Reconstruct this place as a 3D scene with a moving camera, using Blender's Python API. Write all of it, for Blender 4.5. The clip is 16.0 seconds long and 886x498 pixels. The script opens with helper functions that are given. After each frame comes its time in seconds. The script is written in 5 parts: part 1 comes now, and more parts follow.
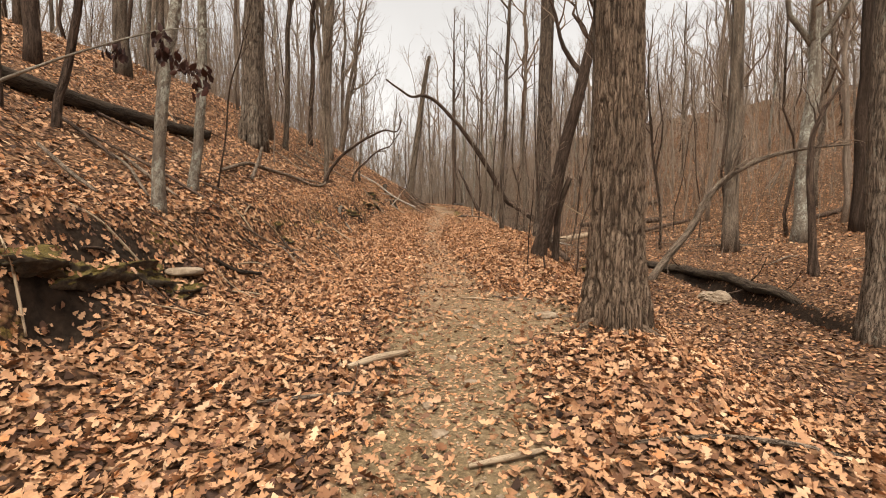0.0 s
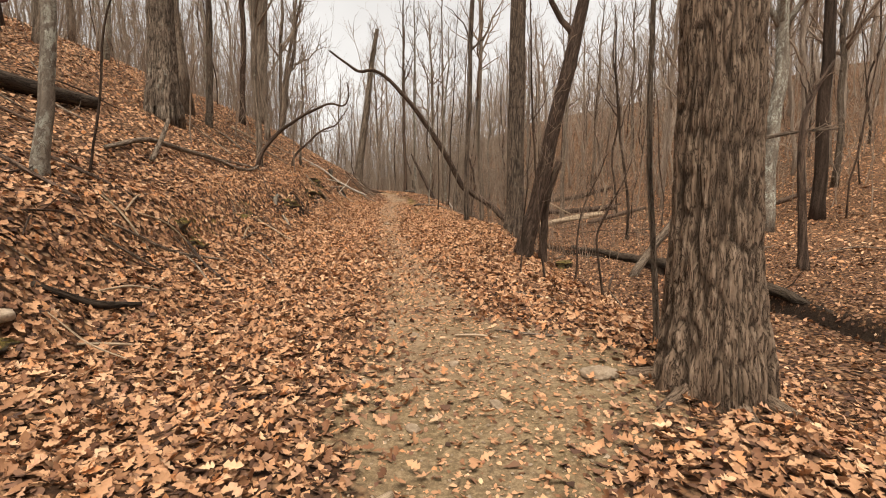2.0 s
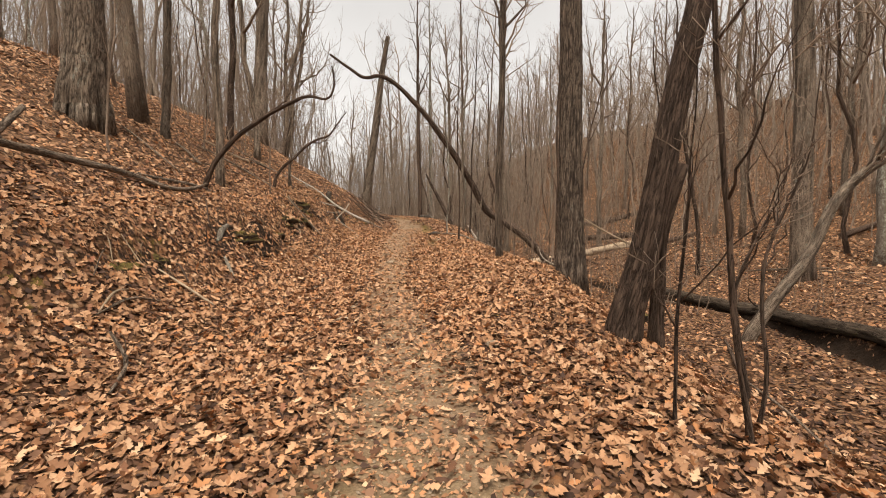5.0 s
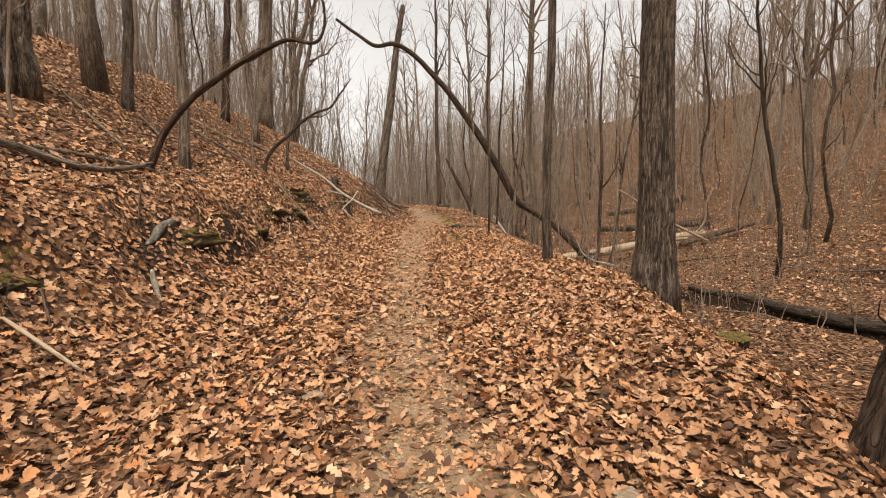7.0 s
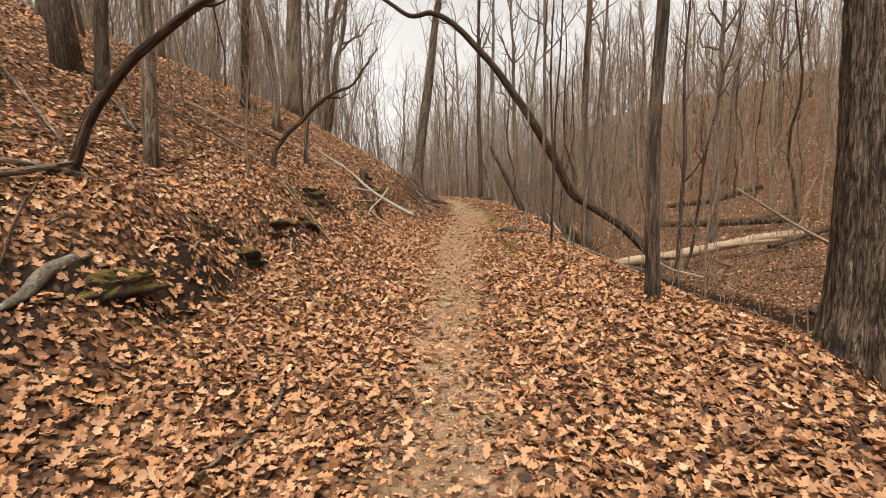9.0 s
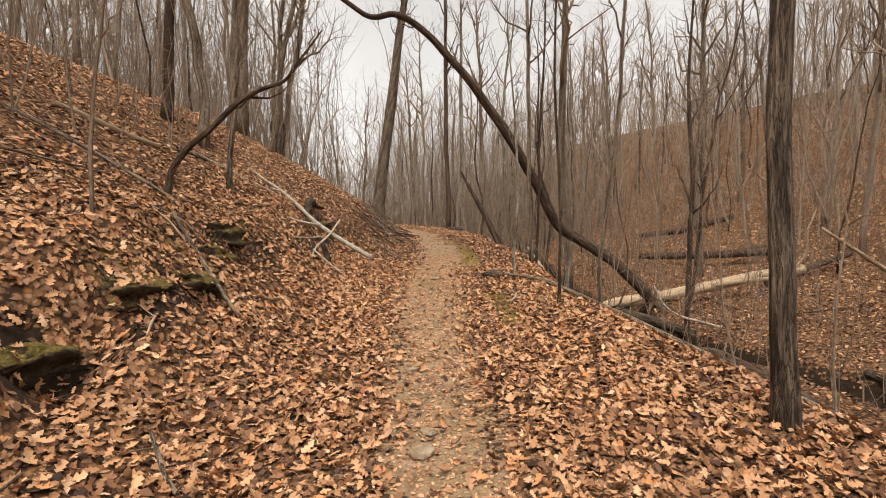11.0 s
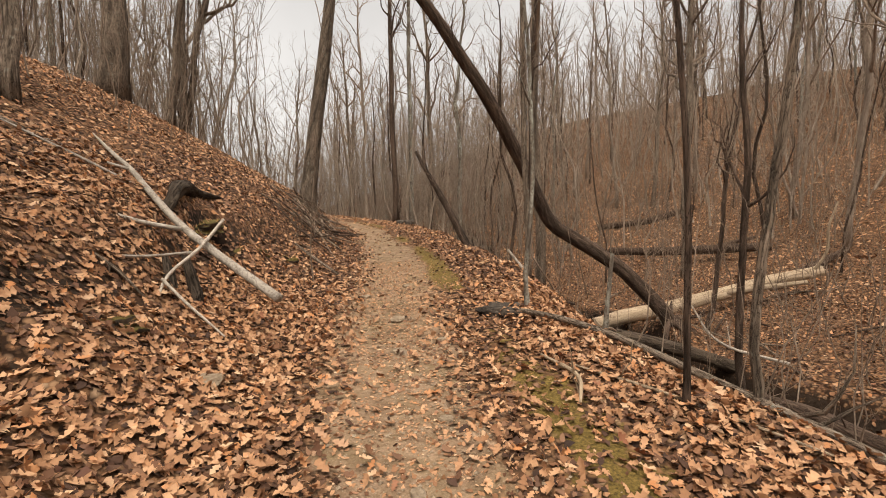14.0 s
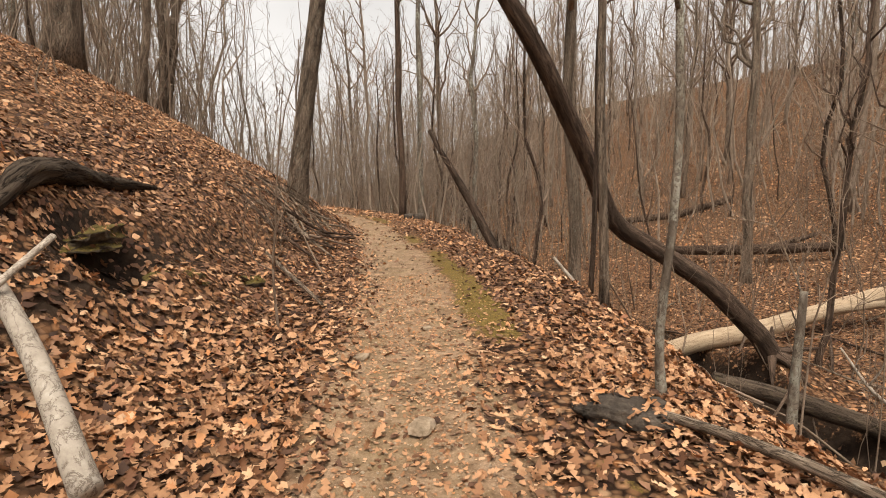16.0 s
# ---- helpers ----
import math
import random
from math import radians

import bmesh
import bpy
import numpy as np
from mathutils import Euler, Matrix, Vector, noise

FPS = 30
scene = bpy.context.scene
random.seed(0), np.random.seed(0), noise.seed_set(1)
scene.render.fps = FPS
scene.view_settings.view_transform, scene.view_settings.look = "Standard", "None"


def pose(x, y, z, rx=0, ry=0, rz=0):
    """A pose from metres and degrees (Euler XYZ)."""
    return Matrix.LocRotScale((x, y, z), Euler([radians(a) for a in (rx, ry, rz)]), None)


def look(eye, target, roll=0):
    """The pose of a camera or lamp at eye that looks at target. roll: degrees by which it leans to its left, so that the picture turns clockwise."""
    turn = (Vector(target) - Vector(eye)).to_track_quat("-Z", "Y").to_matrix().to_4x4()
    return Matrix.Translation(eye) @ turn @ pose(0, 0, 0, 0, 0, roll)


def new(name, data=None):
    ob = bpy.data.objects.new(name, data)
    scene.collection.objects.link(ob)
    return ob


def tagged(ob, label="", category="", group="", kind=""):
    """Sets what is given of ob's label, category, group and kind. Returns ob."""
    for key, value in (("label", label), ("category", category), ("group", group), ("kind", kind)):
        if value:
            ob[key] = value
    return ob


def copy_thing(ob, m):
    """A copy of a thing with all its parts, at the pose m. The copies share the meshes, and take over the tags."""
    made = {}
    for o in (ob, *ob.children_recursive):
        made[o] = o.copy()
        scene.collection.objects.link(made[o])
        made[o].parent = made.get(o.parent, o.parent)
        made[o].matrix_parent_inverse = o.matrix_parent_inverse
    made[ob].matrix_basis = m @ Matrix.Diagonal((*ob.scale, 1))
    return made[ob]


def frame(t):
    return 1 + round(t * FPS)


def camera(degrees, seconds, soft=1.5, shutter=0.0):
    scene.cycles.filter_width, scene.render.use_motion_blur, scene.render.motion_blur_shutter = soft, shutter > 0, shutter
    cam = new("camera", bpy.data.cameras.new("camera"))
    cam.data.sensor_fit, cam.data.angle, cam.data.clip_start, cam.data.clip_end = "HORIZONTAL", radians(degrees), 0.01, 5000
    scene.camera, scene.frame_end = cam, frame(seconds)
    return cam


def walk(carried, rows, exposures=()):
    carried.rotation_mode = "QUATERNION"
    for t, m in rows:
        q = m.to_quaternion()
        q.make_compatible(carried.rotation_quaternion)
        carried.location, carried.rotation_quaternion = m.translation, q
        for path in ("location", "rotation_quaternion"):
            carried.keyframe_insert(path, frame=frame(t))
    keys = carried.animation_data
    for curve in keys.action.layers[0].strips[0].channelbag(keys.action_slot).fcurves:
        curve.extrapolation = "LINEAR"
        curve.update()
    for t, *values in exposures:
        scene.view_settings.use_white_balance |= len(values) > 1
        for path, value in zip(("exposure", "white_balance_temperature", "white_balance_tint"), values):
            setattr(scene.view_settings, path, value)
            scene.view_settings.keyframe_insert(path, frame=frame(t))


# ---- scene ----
cam = camera(87.9, 16.0, soft=1.0)
PATH = [
    (0, (0.024, 0.015, 1.581), (0.017, 2.012, 1.483), 0.3),
    (0.5, (-0.138, 0.475, 1.644), (-0.102, 2.471, 1.528), 0.2),
    (1, (-0.358, 0.988, 1.641), (-0.244, 2.979, 1.483), 0.2),
    (1.5, (-0.354, 1.66, 1.65), (-0.162, 3.643, 1.473), 0.1),
    (2, (-0.324, 2.3, 1.746), (-0.104, 4.281, 1.59), 0.0),
    (2.5, (-0.227, 3.02, 1.784), (0.015, 5.0, 1.634), -0.1),
    (3, (-0.199, 3.724, 1.854), (0.059, 5.702, 1.715), -0.2),
    (3.5, (-0.012, 4.413, 1.892), (0.252, 6.392, 1.776), -0.4),
    (4, (0.041, 5.112, 1.946), (0.265, 7.097, 1.856), -0.5),
    (4.5, (0.068, 5.845, 1.962), (0.251, 7.836, 1.889), -0.5),
    (5, (-0.03, 6.577, 2.003), (0.118, 8.571, 1.95), -0.4),
    (5.2, (-0.009, 6.866, 1.99), (0.121, 8.862, 1.946), -0.4),
    (7.3, (-0.087, 9.778, 2.21), (-0.017, 11.774, 2.093), -0.5),
    (7.5, (-0.077, 10.072, 2.257), (-0.015, 12.067, 2.129), -0.5),
    (8, (-0.073, 10.738, 2.379), (-0.123, 12.732, 2.23), -0.6),
    (8.2, (-0.094, 10.987, 2.421), (-0.191, 12.979, 2.267), -0.5),
    (10.3, (-0.368, 13.722, 2.766), (-0.377, 15.719, 2.666), -0.6),
    (10.5, (-0.36, 14.027, 2.785), (-0.339, 16.025, 2.706), -0.5),
    (11, (-0.445, 14.755, 2.884), (-0.376, 16.754, 2.845), -0.5),
    (11.5, (-0.431, 15.458, 2.939), (-0.312, 17.455, 2.923), -0.6),
    (12, (-0.543, 16.173, 3.026), (-0.391, 18.168, 3.029), -0.5),
    (12.5, (-0.592, 16.833, 3.054), (-0.402, 18.823, 3.035), -0.5),
    (13, (-0.688, 17.565, 3.095), (-0.448, 19.55, 3.053), -0.5),
    (13.5, (-0.692, 18.264, 3.121), (-0.398, 20.24, 3.045), -0.6),
    (14, (-0.659, 18.995, 3.204), (-0.33, 20.966, 3.115), -0.8),
    (14.5, (-0.57, 19.725, 3.268), (-0.222, 21.691, 3.162), -0.8),
    (15, (-0.508, 20.449, 3.331), (-0.17, 22.416, 3.2), -0.7),
    (15.5, (-0.491, 21.233, 3.362), (-0.179, 23.203, 3.21), -0.7),
    (16, (-0.584, 21.998, 3.424), (-0.274, 23.97, 3.291), -0.6),
]
walk(cam, [(t, look(eye, target, roll)) for t, eye, target, roll in PATH],
     [(0, 0.90, 7080, 11), (3.5, 0.92, 7080, 11), (5, 0.84, 7080, 11), (8, 0.90, 7080, 11), (11, 0.86, 7080, 11), (12.3, 0.68, 7080, 11), (13.2, 0.68, 7080, 11), (14.5, 0.84, 7080, 11), (16, 0.9, 7080, 11)])

# ---------------------------------------------------------------- sky and light
world = bpy.data.worlds.new("overcast_sky")
scene.world = world
world.use_nodes = True
wn, wl = world.node_tree.nodes, world.node_tree.links
wn.clear()
sky = wn.new("ShaderNodeTexSky")
sky.sky_type, sky.sun_disc = "NISHITA", False
sky.sun_elevation, sky.sun_rotation = radians(68), radians(189)
sky.air_density, sky.dust_density = 1.0, 4.0
pale = wn.new("ShaderNodeHueSaturation")
pale.inputs["Saturation"].default_value = 0.10
clouds = wn.new("ShaderNodeTexNoise")
clouds.inputs["Scale"].default_value, clouds.inputs["Detail"].default_value = 2.2, 4.0
cloud_range = wn.new("ShaderNodeMapRange")
cloud_range.inputs["From Min"].default_value, cloud_range.inputs["From Max"].default_value = 0.3, 0.7
cloud_range.inputs["To Min"].default_value, cloud_range.inputs["To Max"].default_value = 0.86, 1.12
cloud_mix = wn.new("ShaderNodeVectorMath")
cloud_mix.operation = "SCALE"
back, wout = wn.new("ShaderNodeBackground"), wn.new("ShaderNodeOutputWorld")
back.inputs["Strength"].default_value = 0.148
wl.new(sky.outputs["Color"], pale.inputs["Color"])
wl.new(pale.outputs["Color"], cloud_mix.inputs[0])
wl.new(clouds.outputs["Fac"], cloud_range.inputs["Value"])
wl.new(cloud_range.outputs["Result"], cloud_mix.inputs["Scale"])
wl.new(cloud_mix.outputs["Vector"], back.inputs["Color"])
wl.new(back.outputs["Background"], wout.inputs["Surface"])

sun = new("sun", bpy.data.lights.new("sun", "SUN"))
sun.data.energy, sun.data.angle, sun.data.color = 1.45, radians(17), (1.0, 0.965, 0.90)
sun.matrix_basis = look((-2, -12, 30), (0, 0, 0))

TRAIL_LABEL = "leaf-covered woodland ground with a worn dirt trail"


# ---------------------------------------------------------------- materials
class Mat:
    """A node material in the making."""

    def __init__(self, name, rough=0.9, specular=0.2):
        self.m = bpy.data.materials.new(name)
        self.m.use_nodes = True
        self.n, self.l = self.m.node_tree.nodes, self.m.node_tree.links
        self.bsdf = self.n["Principled BSDF"]
        self.bsdf.inputs["Roughness"].default_value = rough
        self.bsdf.inputs["Specular IOR Level"].default_value = specular

    def node(self, kind, **values):
        nd = self.n.new(kind)
        for key, v in values.items():
            nd.inputs[key.replace("_", " ")].default_value = v
        return nd

    def link(self, a, b):
        self.l.new(a, b)

    def coords(self, scale, attribute=None):
        if attribute:
            src = self.n.new("ShaderNodeAttribute")
            src.attribute_name = attribute
            out = src.outputs["Vector"]
        else:
            out = self.n.new("ShaderNodeTexCoord").outputs["Object"]
        mp = self.node("ShaderNodeMapping", Scale=scale)
        self.link(out, mp.inputs["Vector"])
        return mp.outputs["Vector"]

    def noise(self, vec, scale, detail=4.0, rough=0.6, distortion=0.0):
        nd = self.node("ShaderNodeTexNoise", Scale=scale, Detail=detail, Roughness=rough, Distortion=distortion)
        self.link(vec, nd.inputs["Vector"])
        return nd.outputs["Fac"]

    def voronoi(self, vec, scale, feature="F1"):
        nd = self.node("ShaderNodeTexVoronoi", Scale=scale)
        nd.feature = feature
        self.link(vec, nd.inputs["Vector"])
        return nd

    def ramp(self, fac, stops):
        nd = self.n.new("ShaderNodeValToRGB")
        els = nd.color_ramp.elements
        while len(els) < len(stops):
            els.new(0.5)
        for e, (p, c) in zip(els, stops):
            e.position, e.color = p, (*c, 1)
        self.link(fac, nd.inputs["Fac"])
        return nd.outputs["Color"]

    def range(self, fac, a, b, lo=0.0, hi=1.0):
        nd = self.node("ShaderNodeMapRange", From_Min=a, From_Max=b, To_Min=lo, To_Max=hi)
        self.link(fac, nd.inputs["Value"])
        return nd.outputs["Result"]

    def mix(self, fac, a, b, how="MIX"):
        nd = self.n.new("ShaderNodeMix")
        nd.data_type, nd.blend_type = "RGBA", how
        for sock, v in ((nd.inputs["Factor"], fac), (nd.inputs["A"], a), (nd.inputs["B"], b)):
            if hasattr(v, "is_linked"):
                self.link(v, sock)
            else:
                sock.default_value = v if not isinstance(v, tuple) else (*v, 1)
        return nd.outputs["Result"]

    def math(self, how, a, b=0.0):
        nd = self.n.new("ShaderNodeMath")
        nd.operation = how
        for sock, v in zip(nd.inputs, (a, b)):
            if hasattr(v, "is_linked"):
                self.link(v, sock)
            else:
                sock.default_value = v
        return nd.outputs["Value"]

    def attr(self, name):
        nd = self.n.new("ShaderNodeAttribute")
        nd.attribute_name = name
        return nd.outputs["Fac"]

    def done(self, color, height=None, strength=0.5, distance=0.02):
        self.link(color, self.bsdf.inputs["Base Color"])
        if height is not None:
            bump = self.node("ShaderNodeBump", Strength=strength, Distance=distance)
            self.link(height, bump.inputs["Height"])
            self.link(bump.outputs["Normal"], self.bsdf.inputs["Normal"])
        return self.m


LEAF_STOPS = [(0.0, (0.086, 0.036, 0.017)), (0.10, (0.192, 0.086, 0.041)), (0.30, (0.323, 0.162, 0.079)), (0.54, (0.434, 0.230, 0.119)),
              (0.74, (0.515, 0.293, 0.159)), (0.84, (0.444, 0.184, 0.069)), (0.93, (0.606, 0.395, 0.237)), (1.0, (0.242, 0.094, 0.048))]
# damp leaf tones, dark enough to carry the shade below the top leaves
DAMP_SHADE_STOPS = [(0.0, (0.022, 0.011, 0.007)), (0.3, (0.075, 0.036, 0.021)), (0.6, (0.16, 0.080, 0.044)), (0.85, (0.27, 0.145, 0.082)), (1.0, (0.10, 0.042, 0.025))]


def bark(name, dark, mid, light, ridge=20.0, stretch=0.2, lichen=None, patch=0.55, strength=0.9, depth=0.02, crack=0.035):
    m = Mat(name, 0.92, 0.12)
    v = m.coords((1, 1, stretch), "grain")
    ridges = m.noise(v, ridge, 4, 0.6, 0.5)
    fine = m.noise(v, ridge * 4.0, 4, 0.75)
    big = m.noise(m.coords((1, 1, 0.5), "grain"), 2.2, 5, 0.65)
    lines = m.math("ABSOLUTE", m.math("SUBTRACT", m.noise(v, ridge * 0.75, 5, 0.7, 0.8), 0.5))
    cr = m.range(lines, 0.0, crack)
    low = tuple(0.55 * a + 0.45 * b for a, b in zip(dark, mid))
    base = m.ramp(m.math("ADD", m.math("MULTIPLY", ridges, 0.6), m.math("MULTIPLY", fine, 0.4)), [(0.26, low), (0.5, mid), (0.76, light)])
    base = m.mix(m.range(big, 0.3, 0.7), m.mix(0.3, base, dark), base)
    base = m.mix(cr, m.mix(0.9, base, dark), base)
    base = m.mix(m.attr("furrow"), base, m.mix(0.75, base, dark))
    if lichen:
        spots = m.range(m.noise(m.coords((1, 1, 0.7), "grain"), 11.0, 7, 0.75), patch, patch + 0.1)
        base = m.mix(m.math("MULTIPLY", m.math("MULTIPLY", spots, m.range(big, 0.4, 0.62)), cr), base, lichen)
    tone = m.node("ShaderNodeObjectInfo").outputs["Random"]
    value = m.node("ShaderNodeHueSaturation")
    m.link(base, value.inputs["Color"])
    m.link(m.range(tone, 0, 1, 0.75, 1.2), value.inputs["Value"])
    h = m.math("ADD", m.math("MULTIPLY", cr, 0.7), m.math("ADD", ridges, m.math("MULTIPLY", fine, 0.5)))
    return m.done(value.outputs["Color"], h, strength, depth)


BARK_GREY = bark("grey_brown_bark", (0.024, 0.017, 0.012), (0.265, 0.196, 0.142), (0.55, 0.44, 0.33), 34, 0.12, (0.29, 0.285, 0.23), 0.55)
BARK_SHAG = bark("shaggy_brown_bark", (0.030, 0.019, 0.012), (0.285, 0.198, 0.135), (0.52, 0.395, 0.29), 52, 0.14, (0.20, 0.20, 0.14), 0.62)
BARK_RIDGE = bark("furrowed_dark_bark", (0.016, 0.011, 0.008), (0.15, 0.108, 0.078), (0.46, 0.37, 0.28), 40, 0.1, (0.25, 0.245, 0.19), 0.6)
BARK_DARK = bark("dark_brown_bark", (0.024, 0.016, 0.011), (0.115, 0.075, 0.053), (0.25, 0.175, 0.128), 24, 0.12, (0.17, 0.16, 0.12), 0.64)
BARK_PALE = bark("pale_lichen_bark", (0.073, 0.055, 0.042), (0.198, 0.16, 0.121), (0.319, 0.27, 0.215), 14, 0.6, (0.40, 0.40, 0.33), 0.46, 0.5, 0.01, 0.03)
BARK_TWIG = bark("thin_twig_bark", (0.085, 0.058, 0.040), (0.25, 0.180, 0.130), (0.46, 0.355, 0.27), 20, 0.3, None, 0.6, 0.2, 0.004, 0.02)
# lifted darks and pale tones put distance haze and sky glow into the bark
BARK_FAR = bark("distant_hazed_bark", (0.12, 0.088, 0.066), (0.32, 0.247, 0.186), (0.53, 0.43, 0.335), 10, 0.2, None, 0.6, 0.2, 0.01, 0.03)
WOOD_PALE = bark("weathered_barkless_wood", (0.16, 0.11, 0.07), (0.38, 0.285, 0.19), (0.54, 0.43, 0.31), 26, 0.07, None, 0.6, 0.5, 0.006, 0.03)
WOOD_WHITE = bark("bleached_bark", (0.14, 0.105, 0.08), (0.43, 0.37, 0.30), (0.60, 0.54, 0.46), 14, 0.6, (0.15, 0.115, 0.085), 0.56, 0.4, 0.006, 0.03)
WOOD_ROT = bark("rotting_black_wood", (0.014, 0.01, 0.007), (0.075, 0.054, 0.038), (0.17, 0.13, 0.095), 16, 0.14, (0.09, 0.08, 0.025), 0.58)


def litter_ground():
    m = Mat("leaf_litter_soil", 0.95, 0.12)
    v = m.coords((1, 1, 1))
    warp = m.node("ShaderNodeTexNoise", Scale=9.0, Detail=2.0)
    m.link(v, warp.inputs["Vector"])
    vv = m.n.new("ShaderNodeMixRGB")
    vv.inputs["Fac"].default_value = 0.06
    m.link(v, vv.inputs["Color1"])
    m.link(warp.outputs["Color"], vv.inputs["Color2"])
    cells = m.voronoi(vv.outputs["Color"], 17.0)
    sep = m.n.new("ShaderNodeSeparateColor")
    m.link(cells.outputs["Color"], sep.inputs["Color"])
    leaf = m.ramp(sep.outputs["Red"], LEAF_STOPS)
    # blackened cell rims and darkened base stand in for deep shade between leaves
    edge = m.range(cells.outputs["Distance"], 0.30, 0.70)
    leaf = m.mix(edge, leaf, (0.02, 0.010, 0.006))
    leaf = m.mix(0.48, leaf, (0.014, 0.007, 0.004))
    patch = m.noise(v, 0.9, 5, 0.65)
    leaf = m.mix(m.range(patch, 0.4, 0.75), leaf, m.mix(0.45, leaf, (0.16, 0.085, 0.045)))
    # trodden soil
    grit = m.noise(v, 70, 5, 0.75)
    lump = m.noise(v, 6, 5, 0.65)
    soil = m.ramp(lump, [(0.28, (0.15, 0.090, 0.053)), (0.48, (0.30, 0.192, 0.118)), (0.7, (0.46, 0.31, 0.20))])
    soil = m.mix(m.range(grit, 0.35, 0.7), m.mix(0.6, soil, (0.07, 0.048, 0.03)), soil)
    stones = m.voronoi(v, 38.0)
    soil = m.mix(m.range(stones.outputs["Distance"], 0.12, 0.2), m.mix(0.5, soil, (0.40, 0.33, 0.24)), soil)
    green = m.range(m.noise(v, 2.3, 5, 0.7), 0.45, 0.68, 0, 0.5)
    soil = m.mix(green, soil, (0.15, 0.11, 0.05))
    # damp olive-brown earth over the first metres of the trail, dry sandy earth further on
    along = m.n.new("ShaderNodeSeparateXYZ")
    m.link(v, along.inputs["Vector"])
    damp = m.range(m.math("ADD", along.outputs["Y"], m.math("MULTIPLY", m.noise(v, 0.8, 4, 0.6), 9.0)), 9.0, 16.0, 0.72, 0.0)
    crumbs = m.ramp(m.noise(v, 26, 5, 0.8), [(0.32, (0.035, 0.026, 0.014)), (0.5, (0.14, 0.100, 0.052)), (0.68, (0.32, 0.235, 0.138))])
    soil = m.mix(damp, soil, crumbs)
    scatter = m.math("ADD", m.attr("bare"), m.math("MULTIPLY", m.math("SUBTRACT", m.noise(v, 4.5, 6, 0.75), 0.5), 1.7))
    bare = m.range(scatter, 0.40, 0.66)
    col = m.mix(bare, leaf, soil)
    moss = m.ramp(m.noise(v, 45, 4, 0.7), [(0.3, (0.04, 0.028, 0.011)), (0.55, (0.15, 0.10, 0.028)), (0.75, (0.25, 0.165, 0.05))])
    ms = m.range(m.math("ADD", m.attr("moss"), m.math("MULTIPLY", m.math("SUBTRACT", m.noise(v, 7, 5, 0.7), 0.5), 1.7)), 0.45, 0.62)
    col = m.mix(ms, col, moss)
    # near-black for creek and bank mud, and for shade painted in the log hollow
    mud_shade = m.ramp(lump, [(0.3, (0.008, 0.005, 0.003)), (0.7, (0.04, 0.025, 0.016))])
    dark_mask = m.range(m.math("ADD", m.attr("mud_shade"), m.math("MULTIPLY", m.math("SUBTRACT", m.noise(v, 6, 6, 0.75), 0.5), 2.2)), 0.42, 0.62)
    col = m.mix(dark_mask, col, mud_shade)
    h = m.math("ADD", m.math("MULTIPLY", cells.outputs["Distance"], -0.6), m.math("MULTIPLY", grit, 0.4))
    return m.done(col, h, 0.7, 0.03)


def leaf_material(name, stops):
    m = Mat(name, 0.75, 0.25)
    geo = m.n.new("ShaderNodeNewGeometry").outputs["Random Per Island"]
    info = m.n.new("ShaderNodeObjectInfo").outputs["Random"]
    r = m.math("FRACT", m.math("ADD", geo, info))
    col = m.ramp(r, stops)
    v = m.coords((1, 1, 1))
    blot = m.noise(v, 40, 4, 0.7)
    col = m.mix(m.range(blot, 0.45, 0.75), col, m.mix(0.3, col, (0.10, 0.05, 0.025)))
    big = m.noise(v, 0.8, 4, 0.6)
    col = m.mix(m.range(big, 0.45, 0.75, 0, 0.45), col, m.mix(0.5, col, (0.13, 0.065, 0.035)))
    return m.done(col, m.noise(v, 120, 3, 0.6), 0.25, 0.003)


GROUND = litter_ground()
LEAF = leaf_material("fallen_oak_leaf", LEAF_STOPS)
LEAF_DAMP_SHADE = leaf_material("damp_shaded_leaf", DAMP_SHADE_STOPS)
LEAF_DEAD = leaf_material("withered_hanging_leaf", [(0.0, (0.02, 0.008, 0.006)), (0.5, (0.035, 0.013, 0.01)), (1.0, (0.06, 0.022, 0.015))])


def rock_material(name, stops, mossy):
    m = Mat(name, 0.9, 0.25)
    v = m.coords((1, 1, 1))
    col = m.ramp(m.noise(v, 7, 6, 0.7), stops)
    fine = m.noise(v, 60, 4, 0.7)
    col = m.mix(m.range(fine, 0.4, 0.75), col, m.mix(0.5, col, stops[0][1]))
    if mossy:
        up = m.n.new("ShaderNodeSeparateXYZ")
        m.link(m.n.new("ShaderNodeNewGeometry").outputs["Normal"], up.inputs["Vector"])
        lift = m.math("ADD", up.outputs["Z"], m.math("MULTIPLY", m.math("SUBTRACT", m.noise(v, 6, 5, 0.7), 0.5), 2.2))
        green = m.ramp(m.noise(v, 50, 4, 0.7), [(0.3, (0.03, 0.022, 0.008)), (0.55, (0.115, 0.082, 0.02)), (0.75, (0.22, 0.158, 0.04))])
        col = m.mix(m.range(lift, 1.0 - mossy, 1.35 - mossy), col, green)
    h = m.math("ADD", m.noise(v, 14, 6, 0.7), m.math("MULTIPLY", fine, 0.4))
    return m.done(col, h, 0.8, 0.03)


ROCK = rock_material("grey_tan_stone", [(0.3, (0.13, 0.09, 0.056)), (0.5, (0.31, 0.23, 0.155)), (0.7, (0.43, 0.34, 0.245))], 0)
ROCK_MOSS = rock_material("mossy_dark_stone", [(0.3, (0.018, 0.013, 0.009)), (0.5, (0.06, 0.043, 0.028)), (0.7, (0.14, 0.105, 0.07))], 0.78)
ROCK_DARK = rock_material("dark_damp_stone", [(0.3, (0.02, 0.016, 0.012)), (0.5, (0.065, 0.05, 0.038)), (0.7, (0.14, 0.11, 0.085))], 0.0)


